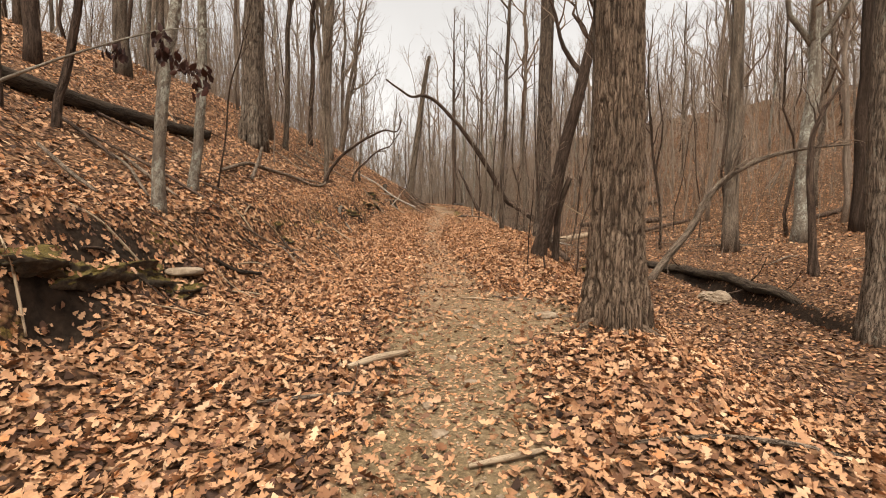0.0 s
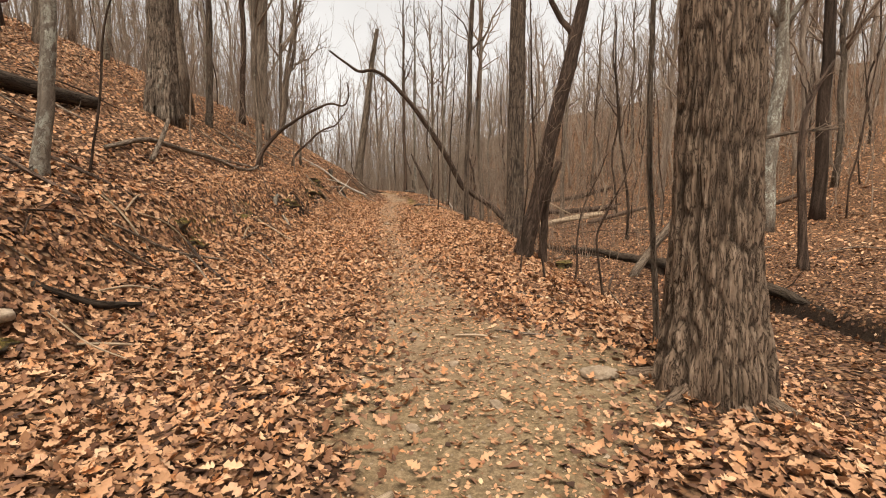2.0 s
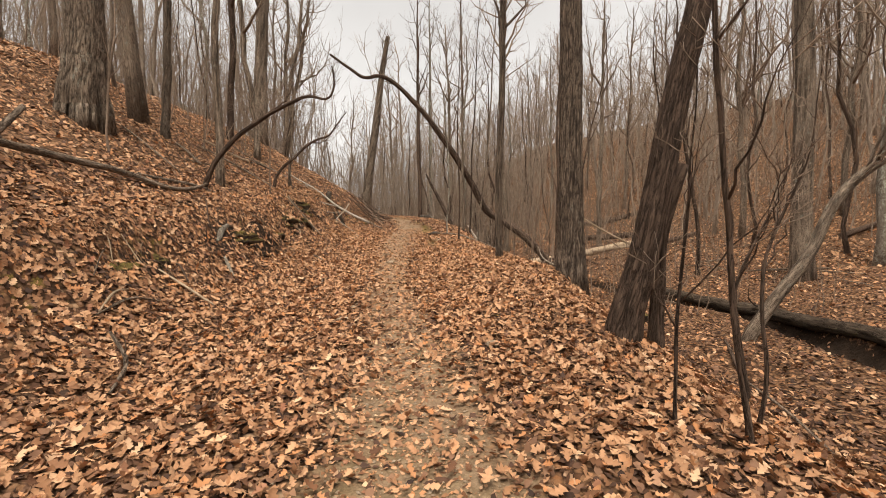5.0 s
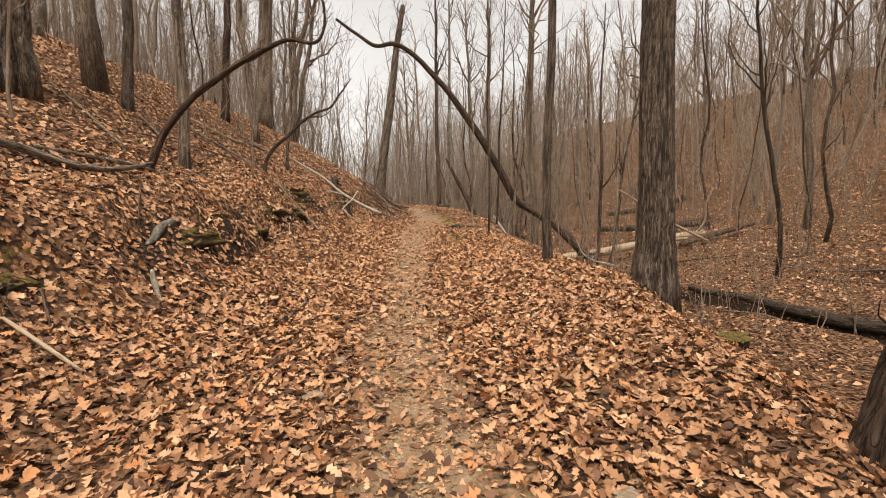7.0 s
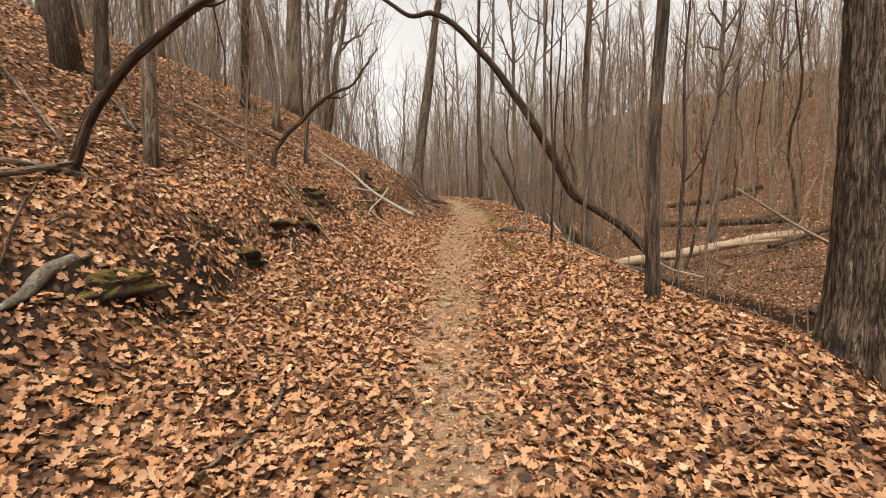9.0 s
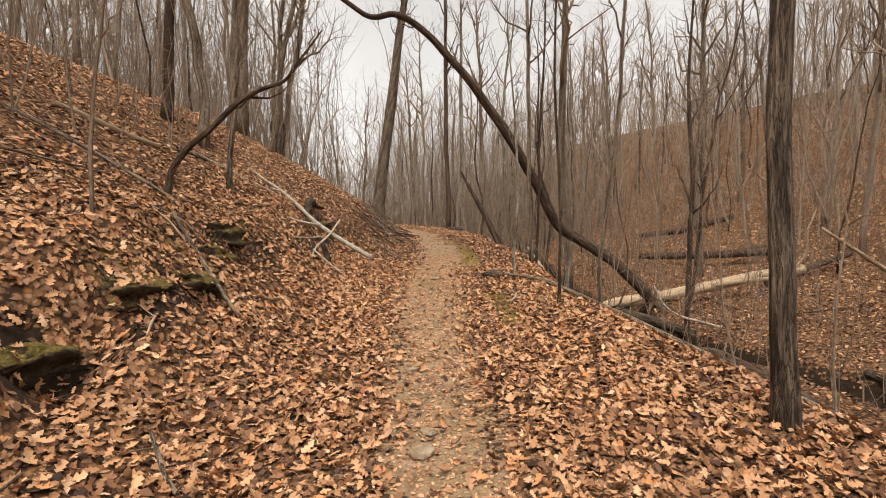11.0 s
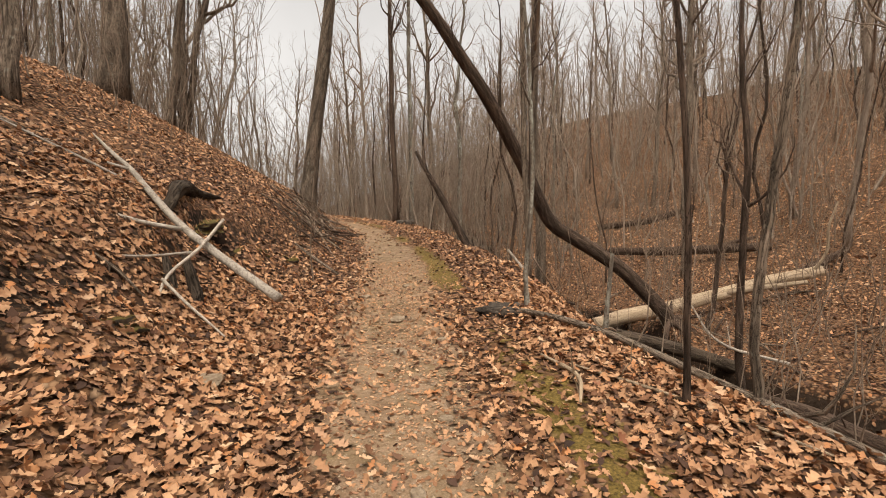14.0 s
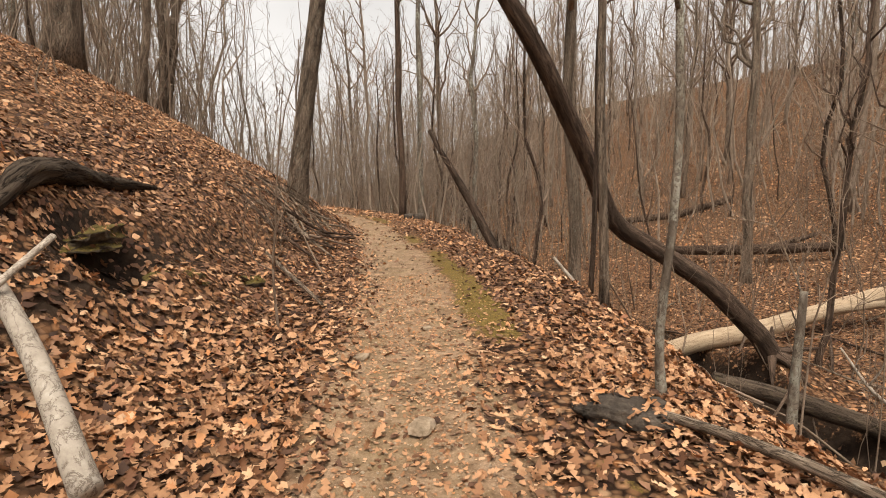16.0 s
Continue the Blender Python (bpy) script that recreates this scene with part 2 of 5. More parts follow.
# ---------------------------------------------------------------- lie of the land
def lattice(ix, iy, seed):
    n = np.sin(ix * 127.1 + iy * 311.7 + seed * 74.7) * 43758.5453
    return n - np.floor(n)


def vnoise(x, y, seed=0):
    """Smooth value noise, 0 to 1."""
    ix, iy = np.floor(x), np.floor(y)
    fx, fy = x - ix, y - iy
    fx, fy = fx * fx * (3 - 2 * fx), fy * fy * (3 - 2 * fy)
    a, b = lattice(ix, iy, seed), lattice(ix + 1, iy, seed)
    c, d = lattice(ix, iy + 1, seed), lattice(ix + 1, iy + 1, seed)
    return (a + (b - a) * fx) * (1 - fy) + (c + (d - c) * fx) * fy


def fbm(x, y, seed=0, octaves=4):
    total, weight, amp = 0.0, 0.0, 1.0
    for k in range(octaves):
        total = total + amp * vnoise(x * 2 ** k, y * 2 ** k, seed + k)
        weight, amp = weight + amp, amp * 0.5
    return total / weight


def ease(x, knots, values, soft=0.5):
    """Piecewise line through the knots, with rounded corners."""
    return sum(np.interp(x + d * soft, knots, values) for d in (-1, -0.5, 0, 0.5, 1)) / 5


def trail_x(y):
    """Middle of the trail."""
    return ease(y, (-40, 0, 8, 15, 23, 31, 40, 46, 60, 120), (0.6, 0.1, -0.05, -0.25, -0.35, -0.1, -0.7, -2.4, -8, -40), 2.5)


def trail_z(y):
    return ease(y, (-60, 0, 4.5, 8, 13.4, 19, 23, 31, 41, 60, 140), (-4.0, 0.0, 0.33, 0.54, 0.98, 1.45, 1.86, 2.52, 3.35, 4.6, 8), 1.5)


def land(x, y, fine=True):
    """Height of the ground."""
    x, y = np.asarray(x, float), np.asarray(y, float)
    u = x - trail_x(y)
    zt = trail_z(y)
    bank = np.interp(y, (-20, 11, 15, 19, 27, 35, 41, 50), (-0.58, -0.58, -0.15, 0.3, 0.45, 1.0, 1.2, 1.5))
    wob = 0.55 * (fbm(y * 0.45, x * 0.12, 3, 3) - 0.5)
    left = ease(u - bank - wob, (-300, -60, -34, -20, -11, -6.6, -4.4, -3.1, -2.65, -2.1, -1.5, 0), (20, 15.5, 12.5, 9.3, 5.45, 3.0, 1.85, 1.0, 0.52, 0.17, 0.03, 0), 0.3)
    floor = -0.72 + 0.034 * y
    right = ease(u - np.interp(y, (5, 10, 13, 16.5, 20, 24, 28), (0, 0, 0.45, 0.95, 0.5, -0.15, 0.35)) * np.clip(u / 2, 0, 1), (0, 1.0, 1.9, 2.5, 3.2, 4.3, 300), (0.0, 0.04, 0.09, -0.02, 0.30 - 0.62, -1.0, -1.0), 0.25)
    u = u - np.interp(y, (5, 10, 13, 16.5, 20, 24, 28), (0, 0, 0.45, 0.95, 0.5, -0.15, 0.35)) * np.clip(u / 2, 0, 1)
    dip = np.clip((u - 2.4) / 2.6, 0, 1)
    dip = dip * dip * (3 - 2 * dip)
    beyond = ease(u, (0, 8, 10, 12, 16, 22, 40, 75, 300), (0, 0, 0.2, 0.5, 0.85, 1.8, 8.0, 22, 30), 1.2)
    low = floor + beyond
    z = np.where(u < 0, zt + left, (zt + right) * (1 - dip) + low * dip)
    z = z - np.interp(y, (12, 17, 23, 25), (0.36, 0.5, 0.5, 0.36)) * bank_cut(x, y, -0.1) * np.clip(vnoise(x * 2.2, y * 1.6, 71) * 1.9 - 0.4, 0, 1) + 0.17 * bank_cut(x, y, 0.5)
    # hollow under the rotting log, mound of torn roots by the creek
    z = z - 0.42 * np.exp(-((x + 2.92) / 0.30) ** 4 - ((y - 26.6) / 0.5) ** 4) + 0.55 * np.exp(-((x - 7.1) / 0.7) ** 2 - ((y - 29.7) / 0.8) ** 2)
    # creek bed
    cx = creek_x(y)
    cut = np.exp(-((x - cx + 0.25 * (fbm(y * 1.1, x * 0.1, 81, 2) - 0.5)) / 0.6) ** 6)
    z = z - 0.55 * cut * (u > 3)
    amp = np.clip((np.abs(u) - 0.9) / 2.5, 0.12, 1)
    z = z + amp * 0.40 * (fbm(x * 0.55 + 3, y * 0.55, 11, 3) - 0.5)
    if fine:
        z = z + (0.035 + 0.05 * amp) * (fbm(x * 2.6, y * 2.6, 17, 3) - 0.5)
        rut = np.exp(-(np.abs(u + 0.12) / 0.42) ** 2)
        z = z - 0.025 * rut
    far = np.clip((np.hypot(x, y - 20) - 90) / 300, 0, 1)
    return z + far * 3 * (fbm(x * 0.02, y * 0.02, 5, 3) - 0.5)


def worn_at(x, y):
    """How worn the trail is across its width, 1 in the middle."""
    mid = np.interp(y, (-5, 2, 7, 11, 14, 19, 24, 29, 40), (0.0, 0.05, 0.15, 0.1, -0.1, -0.05, -0.1, 0.1, 0.0))
    half = np.interp(y, (-5, 2, 6, 9, 13, 16, 20, 24, 29, 40), (0.75, 0.75, 0.95, 0.8, 0.5, 0.52, 0.62, 0.78, 0.84, 0.75))
    edge = 0.35 * (fbm(x * 1.3, y * 1.3, 37, 3) - 0.5)
    return np.exp(-np.abs((x - trail_x(y) - mid) / (half + edge)) ** 3)


def creek_x(y):
    return ease(y, (-20, 4, 8, 12, 17, 20, 23.2, 27, 31, 38, 60, 120), (11, 8.8, 8.6, 8.5, 9.0, 8.7, 7.8, 6.1, 6.2, 6.4, 9, 12), 1.0)


def bank_cut(x, y, shift=0.0):
    """Where the foot of the bank is washed out and bare, 0 to 1."""
    u = x - trail_x(y)
    bank = np.interp(y, (-20, 11, 15, 19, 27, 35, 41, 50), (-0.58, -0.58, -0.15, 0.3, 0.45, 1.0, 1.2, 1.5))
    along = np.interp(y, (2, 3.5, 6.5, 7.5, 8.8, 10, 11.2, 12, 13.5, 14.3, 16, 21, 22.5, 24.5, 26, 28, 30, 31), (0, 1, 1, 0.4, 0.4, 0.8, 0.8, 0.6, 0.9, 0.5, 0.9, 1, 0.6, 0.4, 0.6, 0.5, 0.4, 0))
    ragged = 0.5 * (fbm(y * 0.9, x * 0.2, 63, 3) - 0.5)
    return along * np.exp(-((u - bank - ragged + 2.85 + 0.3 * np.clip((y - 14) / 4, 0, 1) + shift) / 0.42) ** 2)


# ---------------------------------------------------------------- mesh helpers
def build(name, verts, faces, material, parent=None, label="", grain=None, smooth=True, attrs=()):
    """One mesh object from arrays; faces: a list of equal-sided index arrays."""
    me = bpy.data.meshes.new(name)
    verts = np.asarray(verts, np.float32).reshape(-1, 3)
    faces = [np.asarray(f, np.int32) for f in faces if len(f)]
    loops = np.concatenate([f.ravel() for f in faces])
    sizes = np.concatenate([np.full(len(f), f.shape[1], np.int32) for f in faces])
    starts = np.concatenate([[0], np.cumsum(sizes)[:-1]]).astype(np.int32)
    me.vertices.add(len(verts))
    me.vertices.foreach_set("co", verts.ravel())
    me.loops.add(len(loops))
    me.loops.foreach_set("vertex_index", loops.astype(np.int32))
    me.polygons.add(len(sizes))
    me.polygons.foreach_set("loop_start", starts)
    me.update(calc_edges=True)
    me.validate()
    me.polygons.foreach_set("use_smooth", np.full(len(me.polygons), smooth))
    if grain is not None:
        at = me.attributes.new("grain", "FLOAT_VECTOR", "POINT")
        at.data.foreach_set("vector", np.asarray(grain, np.float32).ravel())
    for key, values in attrs:
        at = me.attributes.new(key, "FLOAT", "POINT")
        at.data.foreach_set("value", np.asarray(values, np.float32).ravel())
    me.materials.append(material)
    ob = new(name, me)
    if parent is not None:
        ob.parent = parent
    if label:
        ob["label"] = label
    return ob


GROOVE = [None]


def sticks(P, R, sides=5, ridged=0.0, seed=0, flare=0.0, plate=0.05):
    """Tubes along N lines of k points: P (N, k, 3), R (N, k). Gives verts, quads, end faces, grain."""
    P, R = np.asarray(P, float), np.asarray(R, float)
    if P.ndim == 2:
        P, R = P[None], R[None]
    N, k, _ = P.shape
    T = np.gradient(P, axis=1)
    T /= np.linalg.norm(T, axis=2, keepdims=True) + 1e-9
    run = P[:, -1] - P[:, 0]
    ref = np.where((np.abs(run[:, 2]) > 0.7 * np.linalg.norm(run, axis=1))[:, None], np.array([[1.0, 0.13, 0.0]]), np.array([[0.0, 0.11, 1.0]]))
    A = np.cross(T, ref[:, None, :])
    A /= np.linalg.norm(A, axis=2, keepdims=True) + 1e-9
    B = np.cross(T, A)
    th = np.linspace(0, 2 * np.pi, sides, endpoint=False)
    run_len = np.concatenate([np.zeros((N, 1)), np.cumsum(np.linalg.norm(np.diff(P, axis=1), axis=2), axis=1)], 1)
    rr = R[:, :, None] * np.ones(sides)
    furrow = np.zeros((N, k, sides))
    if ridged:
        arc = th[None, None, :] * R.max() * np.ones((N, k, 1))
        zz = run_len[:, :, None] * np.ones(sides)
        w = plate
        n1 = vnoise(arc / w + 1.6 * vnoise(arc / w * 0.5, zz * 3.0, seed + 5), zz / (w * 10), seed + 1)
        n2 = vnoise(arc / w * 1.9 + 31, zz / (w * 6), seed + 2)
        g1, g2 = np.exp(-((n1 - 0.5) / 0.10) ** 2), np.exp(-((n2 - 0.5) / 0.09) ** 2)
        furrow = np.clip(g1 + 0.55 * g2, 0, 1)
        flake = vnoise(arc / w * 0.9 + 7, zz / (w * 4.0) + 3, seed + 8)
        rr = rr * (1 + ridged * (0.35 - 0.9 * furrow + 0.7 * (flake - 0.5)))
    if flare:
        zz = run_len[:, :, None] * np.ones(sides)
        a = th[None, None, :]
        toes = 0.55 + 0.65 * np.abs(np.sin(a * 2.5 + seed)) ** 1.5
        rr = rr * (1 + flare * toes * np.exp(-np.maximum(zz - 0.35, 0) / (2.2 * R[:, :1, None])))
    c, s = np.cos(th)[None, None, :, None], np.sin(th)[None, None, :, None]
    V = P[:, :, None, :] + rr[..., None] * (A[:, :, None, :] * c + B[:, :, None, :] * s)
    base = (np.arange(N) * k * sides)[:, None, None]
    i = np.arange(k - 1)[None, :, None] * sides
    j = np.arange(sides)[None, None, :]
    j2 = (j + 1) % sides
    Q = np.stack([base + i + j, base + i + j2, base + i + sides + j2, base + i + sides + j], -1).reshape(-1, 4)
    ends = np.concatenate([(np.arange(N) * k * sides)[:, None] + np.arange(sides)[None, ::-1],
                           (np.arange(N) * k * sides)[:, None] + (k - 1) * sides + np.arange(sides)[None]])
    G = np.stack([R.max() * np.cos(th)[None, None, :] * np.ones((N, k, 1)) + np.arange(N)[:, None, None] * 0.37,
                  R.max() * np.sin(th)[None, None, :] * np.ones((N, k, 1)), run_len[:, :, None] * np.ones(sides)], -1)
    GROOVE[0] = furrow.ravel()
    return V.reshape(-1, 3), Q, ends, G.reshape(-1, 3)


def open_ends(piece):
    """The same tubes without their end faces, for twigs too thin to show them."""
    v, q, e, g = piece
    return v, q, e[:0], g


def gather(pieces):
    """Joins several results of sticks() into one."""
    V, F, G, off = [], {}, [], 0
    for v, q, e, g in pieces:
        V.append(v), G.append(g)
        for f in (q, e):
            F.setdefault(f.shape[1], []).append(f + off)
        off += len(v)
    return np.concatenate(V), [np.concatenate(f) for f in F.values()], np.concatenate(G)


def bend(points, k, wobble=0.0, seed=0, steps=None):
    """A smooth line of k points through the given ones, evenly or at the given shares of its length."""
    p = np.asarray(points, float)
    s = np.concatenate([[0], np.cumsum(np.linalg.norm(np.diff(p, axis=0), axis=1))])
    q = s[-1] * (np.linspace(0, 1, k) if steps is None else steps)
    soft = s[-1] / max(len(p) - 1, 1) * 0.28
    out = np.stack([sum(np.interp(np.clip(q + d * soft, 0, s[-1]), s, p[:, a]) for d in (-1, -0.5, 0, 0.5, 1)) / 5 for a in range(3)], 1)
    out[0], out[-1] = p[0], p[-1]
    if wobble:
        rng = np.random.default_rng(seed)
        for a in range(3):
            out[:, a] += wobble * (fbm(q * 0.35 + rng.random() * 50, q * 0 + a, seed) - 0.5) * np.clip(q / 0.8, 0, 1)
    return out


def stick_part(name, points, radii, material, parent=None, sides=8, k=14, wobble=0.0, seed=0, label="", ridged=0.0, flare=0.0):
    line = bend(points, k, wobble, seed)
    r = np.interp(np.linspace(0, 1, k), np.linspace(0, 1, len(radii)), radii)
    v, q, e, g = sticks(line, r, sides, ridged, seed, flare)
    return build(name, v, [q, e], material, parent, label, g)


def twigs_on(rng, line, rad, count, lo, hi, length, spread, k=5, up=0.35):
    """Side shoots from a line: start, direction, radius; gives (P, R)."""
    s = np.sort(rng.uniform(lo, hi, count))
    idx = s * (len(line) - 1)
    i0 = np.clip(idx.astype(int), 0, len(line) - 2)
    f = (idx - i0)[:, None]
    start = line[i0] * (1 - f) + line[i0 + 1] * f
    tang = line[i0 + 1] - line[i0]
    tang /= np.linalg.norm(tang, axis=1, keepdims=True) + 1e-9
    side = rng.normal(size=(count, 3))
    side -= (side * tang).sum(1, keepdims=True) * tang
    side /= np.linalg.norm(side, axis=1, keepdims=True)
    d = tang * (1 - spread) + side * spread + np.array([0, 0, up * 0.5])
    d /= np.linalg.norm(d, axis=1, keepdims=True)
    L = length * rng.uniform(0.55, 1.15, count) * (1.15 - 0.6 * (s - lo) / (hi - lo + 1e-6))
    q = np.linspace(0, 1, k)
    crook = rng.normal(size=(count, 3)) * 0.2
    P = start[:, None, :] + (L[:, None] * q)[..., None] * d[:, None, :] + (L[:, None] * np.sin(q * 3.0)[None] * 0.5)[..., None] * crook[:, None, :]
    P[:, :, 2] += up * (L[:, None] * q ** 2) * 0.5
    jit = rng.normal(size=(count, k, 3)) * (0.022 * L)[:, None, None] * np.clip(q * 3, 0, 1)[None, :, None]
    P += jit
    r0 = np.minimum(np.interp(s, np.linspace(0, 1, len(rad)), rad) * 0.62, 0.028 * L + 0.004)
    R = r0[:, None] * (1 - 0.82 * q)[None]
    return P, R


def bare_crown(rng, line, rad, limbs=12, lo=0.35, length=3.0, levels=2, sub=5, spread=0.5):
    """Limbs, and the branches and twigs on them, of a leafless tree on its trunk line."""
    P, R = twigs_on(rng, line, rad, limbs, lo, 0.985, length, spread, 9, 0.55)
    out = []
    if levels >= 1:
        PP, RR = [], []
        for p, r in zip(P, R):
            a, b = twigs_on(rng, p, r, sub, 0.25, 0.98, np.linalg.norm(p[-1] - p[0]) * 0.5, 0.6, 5)
            PP.append(a), RR.append(b)
        PP, RR = np.concatenate(PP), np.concatenate(RR)
        out.append(sticks(PP, np.maximum(RR, 0.0035), 4))
    if levels >= 2:
        QQ, SS = [], []
        for p, r in zip(PP, RR):
            a, b = twigs_on(rng, p, r, 3, 0.2, 0.98, np.linalg.norm(p[-1] - p[0]) * 0.6, 0.6, 3)
            QQ.append(a), SS.append(b)
        out.append(sticks(np.concatenate(QQ), np.maximum(np.concatenate(SS), 0.0028), 3))
    return P, R, out


def tree(name, base, height, radius, material, label, lean=(0, 0), seed=0, limbs=12, lo=0.4, length=3.0, levels=2, sub=5, sides=12,
         ridged=0.06, flare=0.36, wobble=0.5, group="", line=None, taper=0.25, k=26, category="tree", twig=None, near=1.0, plate=0.05, split=True):
    """A leafless tree, thing > trunk, each limb, crown of twigs, with its foot at base. near: the share of its length with the finest bark."""
    rng = np.random.default_rng(seed)
    top = Empty_at(name, base)
    if line is None:
        line = [(0, 0, -0.35), (0, 0, 0.0), (lean[0] * 0.35, lean[1] * 0.35, height * 0.38), (lean[0], lean[1], height)]
    steps = np.linspace(0, 1, k) if near == 1.0 else np.concatenate([np.linspace(0, near, k - k // 8, endpoint=False), np.linspace(near, 1, k // 8)])
    taper_at = lambda at: np.interp(at, (0, 0.5, 1), (radius, radius * (0.72 + 0.28 * taper), radius * taper))
    pts, rad = bend(line, k, wobble, seed, steps), taper_at(steps)
    v, q, e, g = sticks(pts, rad, sides, ridged, seed, flare, plate)
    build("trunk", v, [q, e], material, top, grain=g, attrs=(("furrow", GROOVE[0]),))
    if limbs:
        even = np.linspace(0, 1, 30)
        P, R, out = bare_crown(rng, bend(line, 30, wobble, seed), taper_at(even), limbs, lo, length, levels, sub)
        if split:
            for p, r in zip(P, R):
                v, q, e, g = sticks(p, r, 6)
                build("limb", v, [q, e], material, top, grain=g)
        else:
            out.append(sticks(P, R, 5))
        if out:
            v, f, g = gather(out)
            crown = build("crown", v, f, twig or BARK_TWIG, top, grain=g)
            crown["kind"] = "stuff"
    return tagged(top, label, category, group)


def Empty_at(name, place):
    ob = new(name)
    ob.empty_display_size = 0.2
    ob.location = place
    return ob


def on_land(x, y, dz=0.0):
    return (x, y, float(land(x, y)) + dz)


# ---------------------------------------------------------------- ground
def spread(near_lo, near_hi, step, far_lo, far_hi, grow):
    mid = list(np.arange(near_lo, near_hi, step))
    hi, s = [near_hi], step
    while hi[-1] < far_hi:
        s *= grow
        hi.append(hi[-1] + s)
    lo, s = [], step
    at = near_lo
    while at > far_lo:
        s *= grow
        at -= s
        lo.append(at)
    return np.array(lo[::-1] + mid + hi)


xs, ys = spread(-5.5, 10, 0.075, -650, 650, 1.08), spread(-1.0, 34, 0.10, -500, 900, 1.08)
gx, gy = np.meshgrid(xs, ys)
gz = land(gx, gy)
gu = gx - trail_x(gy)
bare = worn_at(gx, gy) * np.interp(gy, (-5, 0, 7, 12, 16, 20, 24, 40, 60), (0.8, 0.85, 0.85, 0.74, 0.78, 0.88, 0.96, 0.96, 0.4))
bare += 0.8 * np.exp(-((gu - 1.2) / 0.7) ** 4) * np.exp(-((gy - 5.9) / 1.1) ** 4)
berm = np.exp(-((gu - np.interp(gy, (0, 30, 33), (1.5, 0.95, 0.9))) / 0.35) ** 2)
patchy = vnoise(gy * 0.55, gx * 0.3, 23)
moss = berm * np.where(gy > 21, np.clip((patchy - 0.25) * 1.7, 0, 0.75), np.clip((patchy - 0.62) * 2.2, 0, 1)) * (gy > 5)
moss += bank_cut(gx, gy, 0.12) * np.clip((vnoise(gy * 1.3 + 4, gx * 1.6, 29) - 0.38) * 2.0, 0, 0.55)
moss += 0.75 * np.exp(-((gu - 1.05) / 0.3) ** 2) * np.clip(np.minimum(gy - 27, 33.5 - gy) / 1.5, 0, 1)
mud_shade = np.exp(-((gx - creek_x(gy)) / 0.72) ** 4) * (gu > 3)
mud_shade += bank_cut(gx, gy) * np.clip((vnoise(gy * 1.5 + 40, gx * 1.5, 31) - np.where(gy > 15, 0.0, 0.16)) * 2.4, 0, 1.1)
# shade inside the hollow under the rotting log, painted as near-black ground
mud_shade += np.exp(-((gx + 2.92) / 0.34) ** 4 - ((gy - 26.6) / 0.5) ** 4)
ny, nx = gx.shape
idx = np.arange(ny * nx).reshape(ny, nx)
quads = np.stack([idx[:-1, :-1], idx[:-1, 1:], idx[1:, 1:], idx[1:, :-1]], -1).reshape(-1, 4)
ground = build("ground", np.stack([gx, gy, gz], -1), [quads], GROUND, attrs=(("bare", bare), ("moss", moss), ("mud_shade", mud_shade)))
tagged(ground, TRAIL_LABEL, "ground", kind="structure")


# ---------------------------------------------------------------- trees along the trail
def standing(name, x, y, height, radius, material, label, lean=(0, 0), **more):
    return tree(name, on_land(x, y), height, radius, material, label, lean, **more)


standing("shagbark_tree", 2.04, 5.42, 19, 0.285, BARK_SHAG, "thick old tree with shaggy grey-brown bark beside the trail", (0.15, 0.5), seed=1, limbs=10, lo=0.5, length=4.5, sides=200, k=300, near=0.36, plate=0.026, ridged=0.085, flare=0.55, wobble=0.1, taper=0.4)
standing("oak_tree", -7.25, 17.5, 20, 0.38, BARK_GREY, "stout grey oak with furrowed bark on the leafy bank", (0.5, 0.2), seed=2, limbs=12, lo=0.4, length=4.5, sides=110, k=150, near=0.4, plate=0.03, ridged=0.06, flare=0.5, wobble=0.25, taper=0.4)
standing("forest_tree", 3.46, 16.35, 19, 0.26, BARK_RIDGE, "straight grey-barked tree at the slope's edge", (0.3, 0.5), seed=3, limbs=9, lo=0.55, length=4, sides=110, k=190, near=0.36, plate=0.026, ridged=0.06, flare=0.55, wobble=0.12, taper=0.45)
standing("forest_tree", 12.9, 20.8, 21, 0.31, BARK_GREY, "tall smooth-trunked tree on the valley floor", (0.3, 0.5), seed=4, limbs=10, lo=0.5, length=4.5, sides=24, wobble=0.2, taper=0.4)
standing("forest_tree", 16.2, 21.1, 20, 0.29, BARK_PALE, "tall pale-barked forked tree on the valley floor", (1.2, 0.4), seed=5, limbs=11, lo=0.42, length=5, sides=20, wobble=0.4, taper=0.35)
standing("forest_tree", 19.6, 21.9, 21, 0.27, BARK_DARK, "tall dark-barked tree on the valley floor", (0.4, 0.4), seed=6, limbs=10, lo=0.5, length=4.5, sides=20, wobble=0.2, taper=0.4)
standing("forest_tree", 7.5, 7.8, 19, 0.29, BARK_GREY, "thick brown-barked tree near the creek", (0.2, 0.5), seed=7, limbs=9, lo=0.5, length=4.5, sides=90, k=130, near=0.4, plate=0.028, ridged=0.065, wobble=0.15, taper=0.4)
standing("young_tree", -4.08, 6.6, 10, 0.085, BARK_PALE, "slim pale lichen-spotted young tree on the bank", (0.9, 0.5), seed=8, limbs=8, lo=0.55, length=2.2, sides=20, k=40, ridged=0.03, wobble=0.3)
standing("young_tree", -4.63, 8.55, 11, 0.088, BARK_PALE, "slim pale lichen-spotted young tree on the bank", (0.3, 0.5), seed=9, limbs=8, lo=0.55, length=2.4, sides=20, k=40, ridged=0.03, wobble=0.3)
